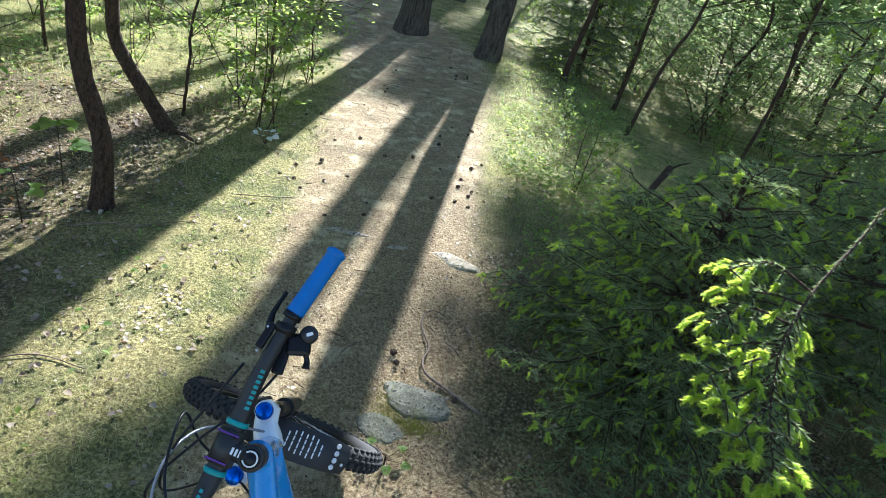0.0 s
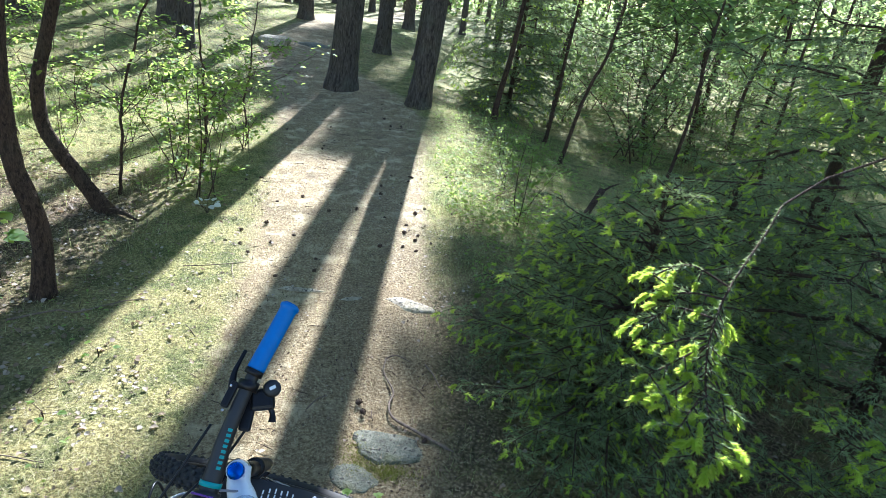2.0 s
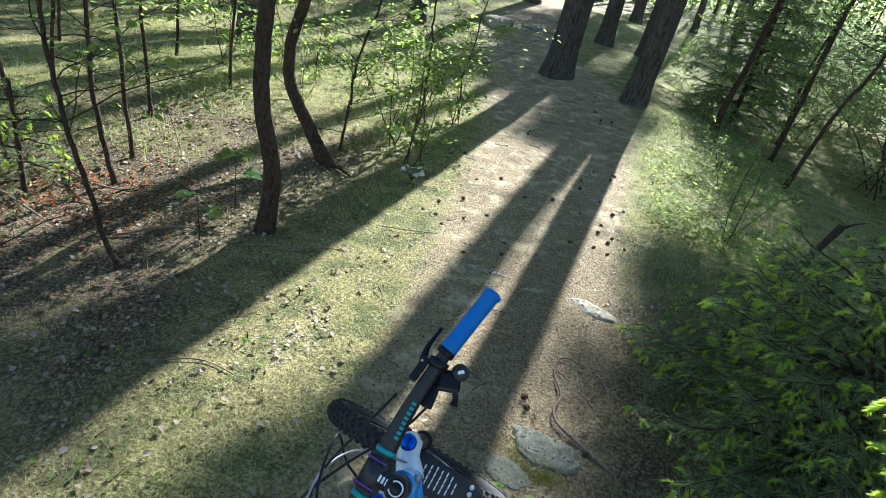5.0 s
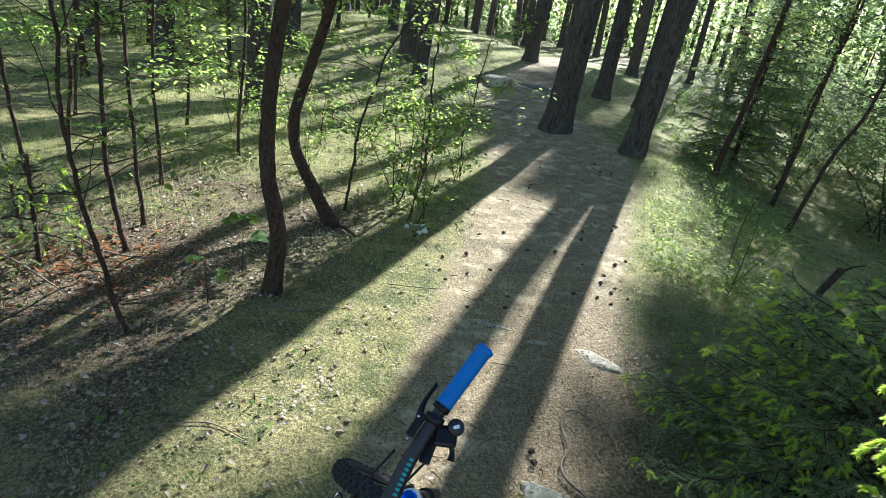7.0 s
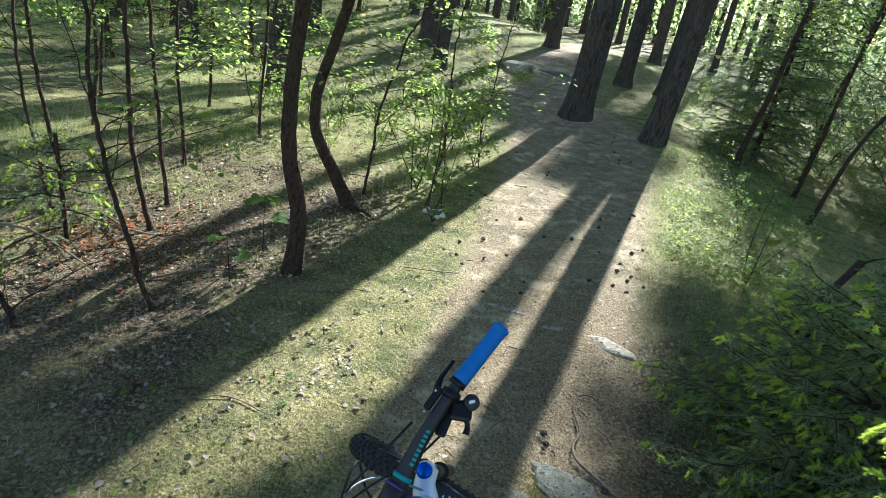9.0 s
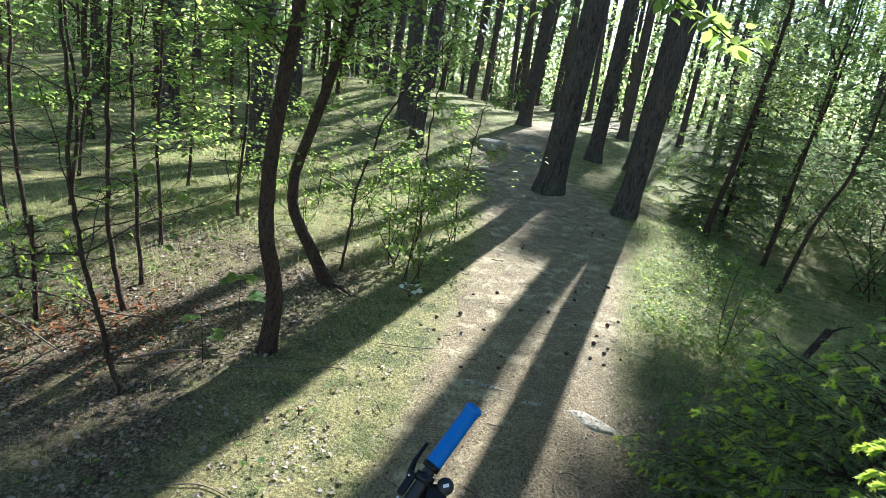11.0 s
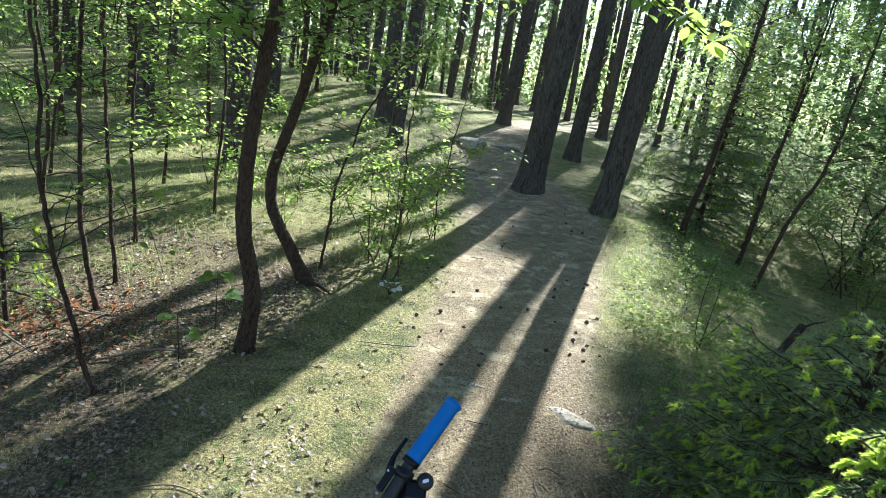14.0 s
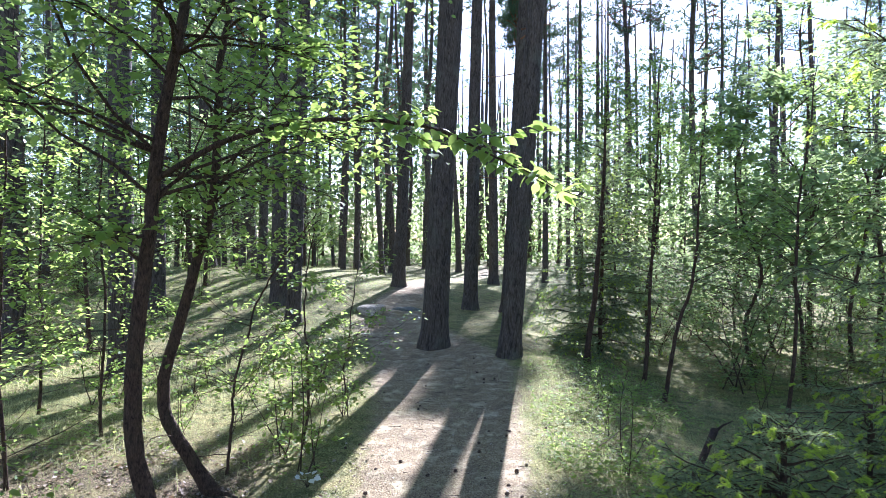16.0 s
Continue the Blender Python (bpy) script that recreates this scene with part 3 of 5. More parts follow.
def broadleaf(seed, line, r0, limbs, leaf_count, leaf_size, low=0.3, limb_len=0.9, detail=True, seg=8, twigs=4, at_top=0.003, bare=0, clear=0.0, high=0.98):
    """Wood and leaves of a young broadleaved tree along a trunk line."""
    g = np.random.default_rng(seed)
    wood, leaf = Geo(), Geo()
    pts = smooth_line(line, max(24, 8 * len(line)))
    run = np.concatenate([[0], np.cumsum(np.linalg.norm(np.diff(pts, axis=0), axis=1))])
    pts = np.stack([np.interp(np.linspace(0, run[-1], len(pts)), run, pts[:, k]) for k in range(3)], -1)
    n = len(pts)
    t = np.linspace(0, 1, n)
    if detail:
        wob = np.cumsum(g.normal(0, 1, (n, 2)), 0)
        wob = wob - wob[:1] - t[:, None] * (wob[-1:] - wob[:1])
        pts[:, :2] += wob * (0.006 if r0 < 0.03 else 0.002)
    rad = r0 * (1 - t) ** 0.75 + at_top + r0 * 0.55 * np.exp(-t * 40)
    tube(wood, pts, rad, seg, 0.035, seed=seed)
    shape, faces = (LEAF_SHAPE, LEAF_FACES) if detail else (DIAMOND, DIAMOND_FACES)
    spots = np.sort(g.uniform(low, high, limbs))
    per = max(1, leaf_count // max(1, limbs * (twigs + 1)))
    for s in spots:
        i = s * (n - 1)
        p = pts[int(i)]
        a = g.uniform(0, 2 * math.pi)
        L = limb_len * (1.15 - 0.75 * s) * g.uniform(0.6, 1.25)
        here = per
        if p[2] < clear and math.cos(a) - math.sin(a) > -0.6:
            short = 0.4 if math.cos(a) - 0.5 * math.sin(a) < 0.9 else 0.25
            L, here = L * short, max(1, int(per * short))
        r = min(0.010, max(0.003, rad[int(i)] * 0.35))
        lim = grow(wood, g, p, (math.cos(a), math.sin(a), g.uniform(0.25, 0.9)), L, r, 0.0018, 0.3, -0.02, 7 if detail else 6, 5 if detail else 3)
        leaves_along(leaf, g, lim, here, leaf_size, 0.07 * L + 0.01, shape, faces, 0.35)
        for _ in range(twigs):
            j = g.integers(2, 6 if detail else 5)
            b = a + g.normal(0, 0.9)
            tw = grow(wood, g, lim[j], (math.cos(b), math.sin(b), g.uniform(-0.15, 0.45)), L * g.uniform(0.3, 0.6), r * 0.45, 0.0012, 0.3, -0.02, 5 if detail else 3, 3)
            leaves_along(leaf, g, tw, here, leaf_size, 0.07 * L + 0.01, shape, faces, 0.1)
    for k in range(bare):
        p = pts[int(g.uniform(0.04, 0.55) * (n - 1))]
        a = g.uniform(0, 2 * math.pi)
        L = g.uniform(0.15, 0.6)
        lim = grow(wood, g, p, (math.cos(a), math.sin(a), g.uniform(-0.1, 0.6)), L, 0.0035, 0.001, 0.35, -0.02, 7, 4)
        for _ in range(4):
            b = a + g.normal(0, 0.9)
            grow(wood, g, lim[g.integers(1, 6)], (math.cos(b), math.sin(b), g.uniform(-0.2, 0.4)), L * g.uniform(0.25, 0.6), 0.0016, 0.0007, 0.35, -0.02, 4, 3)
    return wood, leaf


def broadleaf_tree(name, at, seed, line, r0, label, category="tree", group="", leaf_mat=None, bark=None, **kw):
    wood, leaf = broadleaf(seed, line, r0, **kw)
    tree = tagged(new(name), label, category, group)
    tree.location = (at[0], at[1], height(at[0], at[1]) - 0.03)
    part("trunk", wood, bark or BARK_YOUNG, tree, smooth=True)
    if leaf.n:
        part("crown", leaf, leaf_mat or LEAF, tree, "fresh green leaves on thin twigs")
    return tree


def pine_crown(seed, top, low, lean, tufts=26, limbs=34, reach=2.6, dead=7):
    """Limbs with needle tufts for the upper trunk, and bare stubs below."""
    g = np.random.default_rng(seed)
    wood, need = Geo(), Geo()
    for k in range(limbs + dead):
        z = g.uniform(low, top) if k < limbs else g.uniform(0.25 * low, low)
        live = k < limbs
        a = g.uniform(0, 2 * math.pi)
        s = (z - low) / (top - low)
        L = reach * (1 - 0.75 * max(0, s)) * g.uniform(0.5, 1.1) if live else g.uniform(0.3, 1.1)
        p = np.array([lean[0] * z, lean[1] * z, z])
        lim = grow(wood, g, p, (math.cos(a), math.sin(a), g.uniform(-0.1, 0.5)), L, 0.045 if live else 0.015, 0.006, 0.35, 0.05 if live else -0.02, 6, 4)
        if not live:
            continue
        for _ in range(3):
            tw = grow(wood, g, lim[g.integers(2, 6)], (*g.normal(0, 1, 2), g.uniform(0, 0.6)), L * 0.35, 0.012, 0.004, 0.4, 0.05, 4, 3)
            c = tw[g.integers(1, 4, tufts // 3)] + g.normal(0, 0.10, (tufts // 3, 3))
            q = 9
            cc = np.repeat(c, q, 0)
            d = unit(g.normal(0, 1, (len(cc), 3)) + (0, 0, 0.4))
            strew(need, BLADE, BLADE_FACES, cc, turned(d, g.normal(0, 1, (len(cc), 3))), np.stack([np.full(len(cc), 0.035), g.uniform(0.14, 0.26, len(cc)), np.ones(len(cc))], -1))
    return wood, need


def pine_trunk(seed, r0, tall, lean, seg=20, rings=46, sway=0.06):
    g = np.random.default_rng(seed)
    z = np.concatenate([np.linspace(-0.15, 0.5, 8), np.linspace(0.65, tall, rings)])
    t = np.clip(z / tall, 0, 1)
    ph = g.uniform(0, 6, 2)
    x = lean[0] * z + sway * np.sin(z * 0.55 + ph[0]) - sway * math.sin(ph[0])
    y = lean[1] * z + sway * np.sin(z * 0.47 + ph[1]) - sway * math.sin(ph[1])
    rad = r0 * ((1 - t) ** 0.7 * 0.93 + 0.05) + r0 * 0.36 * np.exp(-np.maximum(z, 0) * 4.5)
    return tube(Geo(), np.stack([x, y, z], -1), rad, seg, 0.03, seed=seed)


CROWNS = []
for s in range(4):
    w, nd = pine_crown(100 + s, 19.0, 9.5 + s * 0.5, (0, 0), reach=2.4 + 0.25 * s)
    CROWNS.append((w.mesh("branchwork", True), nd.mesh("needles")))
    CROWNS[-1][0].materials.append(BARK_UP)
    CROWNS[-1][1].materials.append(PINE_NEEDLE)


def pine_tree(at, r0, seed, lean=(0, 0), tall=19.5, label="", rings=46, seg=20, sway=0.012):
    tree = tagged(new("pine_tree"), label or "tall pine trunk with dark scaly bark", "tree", "pines of the wood")
    tree.location = (at[0], at[1], height(at[0], at[1]))
    part("trunk", pine_trunk(seed, r0, tall, lean, seg, rings, sway), BARK, tree, smooth=True)
    limbs, needles = CROWNS[seed % 4]
    for nm, me in (("branchwork", limbs), ("crown", needles)):
        ob = part(nm, me, None, tree)
        ob["kind"] = "stuff"
        k = tall / 19.5
        # sheared along the lean of the trunk
        ob.matrix_local = Matrix(((k, 0, lean[0], 0), (0, k, lean[1], 0), (0, 0, k, 0), (0, 0, 0, 1))) @ pose(0, 0, 0, 0, 0, (seed * 73) % 360)
    return tree


pine_tree((-0.13, 9.35), 0.20, 1, (0.060, 0.0), label="thick pine trunk with plated bark beside the path")
pine_tree((0.61, 13.4), 0.155, 2, (0.030, 0.01), label="straight pine with dark bark behind the path")
pine_tree((0.95, 8.65), 0.145, 3, (0.080, 0.0), label="leaning pine trunk at the edge of the path")
pine_tree((-1.18, 16.4), 0.17, 4, (0.045, 0.0), label="pine trunk on the crest of the grassy mound")
pine_tree((-2.72, 11.1), 0.135, 5, (0.04, 0.0), label="slim pine standing beside another pine")
pine_tree((-3.38, 12.6), 0.17, 6, (0.02, 0.0), label="dark pine trunk beside a slimmer one")
pine_tree((-3.98, 7.6), 0.155, 7, (0.0, 0.0), label="pine trunk behind thin saplings on shaded moss")
pine_tree((1.46, 13.3), 0.185, 8, (0.056, 0.0), label="slim leaning pine seen behind the path")
pine_tree((1.75, 21.0), 0.17, 11, (0.0, 0.0), label="slim straight pine far behind the path")
# added trunk, mostly hidden, for a second shadow stripe on the left
pine_tree((-0.24, 14.3), 0.135, 12, (0.045, 0.0), label="added pine trunk hidden behind a thicker one to cast a shadow")
pine_tree((-6.6, 9.4), 0.16, 9, (0.0, 0.0), label="pine trunk standing in shaded grass")
pine_tree((-5.6, 12.0), 0.15, 10, (0.01, 0.0), label="pine trunk standing in shaded grass")


def light_crown(seed, live_limbs=34):
    """Limbs and needles of a pine for the distance."""
    g = np.random.default_rng(seed)
    wood, need = Geo(), Geo()
    low, top = (8.8, 9.8, 6.8, 5.2, 4.6)[seed % 5], 19.0
    for k in range(live_limbs + 10):
        live = k < live_limbs
        z = g.uniform(low, top) if live else g.uniform(2.5, low)
        a = g.uniform(0, 2 * math.pi)
        L = (2.3 * (1 - 0.7 * (z - low) / (top - low)) if live else 0.8) * g.uniform(0.5, 1.1)
        lim = grow(wood, g, (0, 0, z), (math.cos(a), math.sin(a), g.uniform(-0.1, 0.5)), L, 0.035 if live else 0.014, 0.006, 0.4, 0.04 if live else -0.03, 5, 3)
        if live:
            c = lim[g.integers(1, 5, 24)] + g.normal(0, 0.22, (24, 3)) * (1, 1, 0.5)
            cc = np.repeat(c, 5, 0)
            d = unit(g.normal(0, 1, (len(cc), 3)) + (0, 0, 0.4))
            strew(need, BLADE, BLADE_FACES, cc, turned(d, g.normal(0, 1, (len(cc), 3))), np.stack([np.full(len(cc), 0.045), g.uniform(0.14, 0.28, len(cc)), np.ones(len(cc))], -1))
    return wood, need


def in_light(p):
    """True where a tree would stand between the sun and the path."""
    return -2.2 < p[0] - 0.2 * (p[1] - 3.5) < 3.2 and p[1] < 52


def distant_pines():
    g = np.random.default_rng(21)
    made = []
    # five full crowns, then two that let the sun through to the mound
    for s in range(7):
        wood, need = light_crown(200 + s if s < 5 else 196 + s, 34 if s < 5 else 10)
        tree = tagged(new("pine_tree"), "slender straight pine trunk in the wood", "tree", "pines of the wood")
        part("trunk", pine_trunk(300 + s, 0.13, 19.5, (g.normal(0, 0.012), g.normal(0, 0.01)) if s < 5 else (0.008, -0.005), 9, 16, 0.09), BARK, tree, smooth=True)
        tagged(part("branchwork", wood, BARK_UP, tree), kind="stuff")
        part("crown", need, PINE_NEEDLE, tree)
        made.append(tree)
    spots = []
    fixed = [(7.0, 41.0), (8.2, 43.5), (6.0, 42.0), (9.5, 46.0), (7.4, 47.0), (9.0, 40.6), (5.2, 40.0), (2.3, 40.0), (8.9, 30.0), (10.0, 24.0), (11.5, 19.0), (16.0, 30.0), (-5.0, 36.0), (-7.0, 33.0), (-12.2, 33.0), (-17.0, 30.0), (6.3, 21.0), (-8.8, 16.5), (-10.5, 20.0), (-6.5, 21.0), (2.9, 38.0), (-1.8, 26.0), (-3.4, 24.0), (-0.5, 28.0), (0.8, 31.0), (-2.5, 30.0), (-4.6, 27.5), (-6.6, 29.0), (-1.0, 34.5), (-3.5, 37.0), (-8.5, 26.0), (-6.0, 33.5), (-9.5, 31.0), (-4.6, 15.5), (-6.9, 18.2), (-9.6, 14.0), (-3.2, 19.6), (-7.6, 22.5), (-2.2, 22.3)]
    while len(spots) < 96:
        p = fixed[len(spots)] if len(spots) < len(fixed) else (g.uniform(-40, 36), g.uniform(9, 62))
        if len(spots) >= len(fixed):
            if abs(p[0] - trail_x(p[1])) < 2.2 or abs(p[0]) < 4.5 and p[1] < 20 or p[0] > 1.5 and p[1] < 17 or any(math.hypot(p[0] - q[0], p[1] - q[1]) < 1.6 for q in spots):
                continue
            if in_light(p):
                continue
            # the wood is open towards the sun
            if 0.05 < p[0] / p[1] < 0.75 and g.uniform() < 0.4:
                continue
            # a gap of sky in the wood ahead
            if 0.03 < p[0] / p[1] < 0.30 and p[1] < 30 and g.uniform() < 0.6:
                continue
        spots.append(p)
    # the wood goes on behind and beside the path
    spots += [(-3.5, -3.0), (2.8, -4.0), (-6.2, -0.8), (-8.0, -5.0), (5.5, -2.5), (-1.5, -8.0), (4.0, -9.0), (-5.0, -11.0), (8.5, -7.0), (-10.5, -2.0), (0.8, -13.0), (-9.0, -10.0), (7.0, -13.0), (10.0, -1.0)]
    used = set()
    for i, p in enumerate(spots):
        k = g.uniform(0.85, 1.1)
        m = pose(p[0], p[1], float(height(*p)) - 0.05, 0, 0, g.uniform(0, 360)) @ Matrix.Diagonal((k * g.uniform(0.8, 1.25), k * g.uniform(0.8, 1.25), k, 1))
        if -9.5 < p[0] - 0.2 * (p[1] - 13) < -1.0 and 24 < p[1] < 54:
            kind = 5 + i % 2
        else:
            kind = i % 5
        if kind not in used:
            used.add(kind)
            made[kind].matrix_basis = m
        else:
            c = copy_thing(made[kind], m)
            if p[0] > 6:
                c["label"] = "slender pine trunk among leafy young trees"


distant_pines()


def shade_pine(at, low, top, reach, seed, limbs=52):
    """An added tall pine; its small crown, out of view, throws shade on the ground."""
    w, nd = pine_crown(seed, top - 0.3, low, (0, 0), 42, limbs, reach, 9)
    tree = tagged(new("pine_tree"), "added shade-casting pine with a small high crown out of view", "tree", "pines of the wood")
    tree.location = (at[0], at[1], height(at[0], at[1]))
    part("trunk", pine_trunk(seed, 0.12, top, (0, 0), 10, 18, 0.0), BARK, tree, smooth=True)
    tagged(part("branchwork", w, BARK_UP, tree), kind="stuff")
    part("crown", nd, PINE_NEEDLE, tree)


# added to block the sun: each unseen crown darkens one spot below
shade_pine((6.6, 26.0), 13.0, 15.6, 1.8, 601, 40)
shade_pine((10.94, 41.1), 18.2, 19.8, 1.7, 611, 36)
shade_pine((9.56, 35.3), 16.5, 19.5, 2.2, 602)
shade_pine((6.93, 40.7), 17.65, 20.35, 1.7, 603, 38)
shade_pine((5.0, 22.2), 11.9, 13.0, 0.9, 604, 12)
shade_pine((4.7, 35.7), 20.2, 21.6, 1.2, 610, 48)
shade_pine((8.88, 40.6), 18.3, 19.7, 1.2, 606, 44)
shade_pine((4.1, 24.4), 13.4, 14.4, 0.8, 609, 8)
shade_pine((9.76, 37.4), 17.2, 19.7, 1.5, 605, 40)
shade_pine((12.8, 37.7), 17.1, 19.9, 2.0, 607, 40)
shade_pine((4.5, 37.2), 13.4, 17.4, 2.3, 612, 36)
shade_pine((5.6, 42.0), 15.0, 18.6, 2.4, 613, 56)
shade_pine((6.85, 33.3), 17.2, 18.5, 0.55, 617, 6)

# two young trees beside the path
broadleaf_tree("young_tree", (-1.45, 2.99), 31, [(0, 0, 0), (0.02, 0, 0.38), (-0.04, 0, 0.70), (-0.05, 0, 1.0), (-0.02, 0, 1.32), (0.04, 0.0, 1.7), (0.08, 0, 2.1), (0.15, 0, 2.5), (0.22, 0.03, 2.9), (0.25, 0.1, 3.6), (0.35, 0.15, 4.6)], 0.043,
               "young broadleaved tree with a slightly bent reddish-brown trunk", limbs=44, leaf_count=6200, leaf_size=0.054, low=0.36, limb_len=1.6, seg=12, twigs=6, bare=5, clear=1.95, high=0.82)
broadleaf_tree("young_tree", (-1.53, 4.12), 32, [(0, 0, 0), (-0.15, 0, 0.25), (-0.32, 0, 0.55), (-0.34, 0, 0.80), (-0.27, 0, 1.05), (-0.18, 0, 1.35), (-0.09, 0, 1.65), (0.0, 0, 1.95), (0.05, 0, 2.4), (0.08, 0, 2.9), (0.14, 0.1, 3.5), (0.2, 0.1, 4.6)], 0.042,
               "young broadleaved tree with a strongly crooked brown trunk", limbs=36, leaf_count=5600, leaf_size=0.054, low=0.36, limb_len=1.6, seg=12, twigs=6, bare=9, clear=1.95, high=0.85)


def overhanging_branch():
    """A long limb of the young tree that reaches over the path."""
    g = np.random.default_rng(33)
    leaf = Geo()
    ob = tagged(new("branch"), "leafy branch with bright backlit leaves hanging over the path", "branch")
    main = smooth_line([(-1.37, 2.97, 2.0), (-1.0, 2.92, 2.18), (-0.58, 2.85, 2.26), (-0.1, 2.65, 2.2), (0.15, 2.5, 2.08), (0.42, 2.42, 1.92)], 22)
    part("limb", tube(Geo(), main, np.linspace(0.016, 0.002, 22), 7), BARK_YOUNG, ob, smooth=True)
    for k in range(16):
        i = int(4 + k * 1.1)
        d = unit(main[min(i + 1, 21)] - main[i])
        s = 1 if k % 2 else -1
        wood = Geo()
        tw = grow(wood, g, main[i], (d[0] + g.normal(0, 0.2), d[1] + s * 0.8, g.uniform(-0.25, 0.2)), g.uniform(0.2, 0.5), 0.004, 0.0015, 0.3, -0.05, 6, 4)
        part("twig", wood, BARK_YOUNG, ob, smooth=True)
        leaves_along(leaf, g, tw, 17 if i < 13 else 20, 0.060, 0.02, BROAD_LEAF, BROAD_FACES, 0.15)
    leaves_along(leaf, g, main, 22, 0.066, 0.025, BROAD_LEAF, BROAD_FACES, 0.6)
    part("foliage", leaf, LEAF, ob, smooth=True)


overhanging_branch()

# thin saplings on the shaded side
for n, (at, line, r0, lc) in enumerate([
        ((-2.49, 3.14), [(0, 0, 0), (-0.07, 0, 0.4), (-0.10, 0, 0.85), (-0.09, 0, 1.35), (-0.08, 0, 1.8), (-0.05, 0.05, 3.6)], 0.022, 420),
        ((-2.65, 3.51), [(0, 0, 0), (-0.02, 0, 0.6), (-0.06, 0, 1.15), (-0.07, 0, 1.8), (0, 0.1, 3.4)], 0.018, 380),
        ((-1.87, 2.34), [(0, 0, 0), (-0.11, 0, 0.38), (-0.22, 0, 0.75), (-0.28, 0, 1.1), (-0.28, 0, 1.55), (-0.4, 0, 2.6)], 0.017, 150),
        ((-3.18, 3.1), [(0, 0, 0), (-0.08, 0, 0.45), (-0.13, 0, 1.0), (-0.1, 0.1, 2.6)], 0.014, 260),
        ((-1.57, 4.43), [(0, 0, 0), (0.05, 0, 0.42), (0.11, 0, 0.83), (0.25, 0, 1.3), (0.43, 0, 1.62), (0.7, 0, 1.95)], 0.013, 200),
        ((-3.0, 4.2), [(0, 0, 0), (-0.04, 0, 0.8), (0.02, 0, 1.7), (0.1, 0, 3.3)], 0.018, 420),
        ((-3.6, 3.6), [(0, 0, 0), (-0.1, 0, 0.9), (-0.08, 0, 1.8), (-0.2, 0, 3.2)], 0.020, 420),
        ((-2.9, 5.2), [(0, 0, 0), (0.05, 0, 0.8), (0.02, 0, 1.9), (0.1, 0, 3.4)], 0.018, 420),
        ((-4.2, 4.6), [(0, 0, 0), (0.1, 0, 0.9), (0.0, 0, 2.0), (0.1, 0, 3.8)], 0.022, 500),
        ((-3.9, 5.9), [(0, 0, 0), (0.08, 0, 0.8), (0.02, 0, 1.6), (0.1, 0, 3.6)], 0.020, 620),
        ((-3.3, 6.7), [(0, 0, 0), (-0.08, 0, 0.7), (0.02, 0, 1.5), (0.0, 0, 3.2)], 0.016, 620),
        ((-5.0, 5.6), [(0, 0, 0), (0.1, 0, 0.9), (0.2, 0, 1.8), (0.1, 0, 3.6)], 0.020, 620),
        ((-4.6, 3.9), [(0, 0, 0), (-0.1, 0, 0.6), (-0.04, 0, 1.4), (0.1, 0, 3.0)], 0.014, 420),
        ((-1.15, 5.05), [(0, 0, 0), (0.04, 0, 0.5), (0.02, 0, 1.1), (0.1, 0.1, 1.9)], 0.014, 420),
        ((-0.95, 6.1), [(0, 0, 0), (-0.04, 0, 0.4), (0.03, 0, 0.9), (0.1, 0.1, 1.5)], 0.012, 320),
        ((2.06, 8.69), [(0, 0, 0), (0.03, 0, 0.4), (0.13, 0, 1.1), (0.22, 0, 2.4), (0.3, 0, 4.6)], 0.050, 800),
        ((2.78, 8.4), [(0, 0, 0), (0.10, 0, 1.3), (0.15, 0, 2.6), (0.2, 0, 4.4)], 0.030, 900),
        ((2.54, 7.0), [(0, 0, 0), (0.17, 0, 0.95), (0.34, 0, 1.5), (0.5, 0, 3.4)], 0.028, 700),
        ((3.5, 6.2), [(0, 0, 0), (0.1, 0, 1.0), (0.1, 0, 2.0), (0.3, 0, 3.8)], 0.024, 700),
        ((3.3, 9.9), [(0, 0, 0), (0.05, 0, 1.5), (0.2, 0, 2.8), (0.2, 0, 4.8)], 0.034, 900),
        ((-2.3, 2.0), [(0, 0, 0), (-0.25, 0.05, 0.22), (-0.55, 0.1, 0.42)], 0.02, 0)]):
    broadleaf_tree("sapling", at, 40 + n, line, r0 * (0.62 if at[0] < 0 else 0.78), "thin sapling stem with sparse small leaves" if lc else "dead leafless sapling stem leaning over dry leaves", "sapling", "saplings by the path", limbs=(14 if lc < 600 else 22) if lc else 3, leaf_count=max(int(lc * 2.3), 1), leaf_size=0.048, low=0.2 if at[0] < 0 else 0.42, limb_len=0.75 if lc < 650 else 1.2, seg=7, twigs=4, bare=0 if at[0] > 0 else 12)

# leafy stems and low shrubs
SHRUBS = []
for s in range(4):
    g = np.random.default_rng(70 + s)
    wood, leaf = Geo(), Geo()
    for k in range(3 + s % 2):
        a = g.uniform(0, 6.28)
        st = grow(wood, g, g.normal(0, 0.05, 3) * (1, 1, 0), (0.35 * math.cos(a), 0.35 * math.sin(a), 1), g.uniform(0.5, 1.05), 0.006, 0.002, 0.2, 0.0, 8, 5)
        for j in range(1, 8):
            tw = grow(wood, g, st[j], (*g.normal(0, 1, 2), 0.3), g.uniform(0.12, 0.3), 0.0025, 0.001, 0.3, -0.03, 4, 3)
            leaves_along(leaf, g, tw, 8, 0.052, 0.02, start=0.1)
    ob = tagged(new("shrub"), "low leafy shrub with thin stems in the grass", "shrub", "shrubs of the forest floor")
    part("stem", wood, BARK_YOUNG, ob)
    part("foliage", leaf, LEAF, ob)
    SHRUBS.append(ob)
g = np.random.default_rng(77)
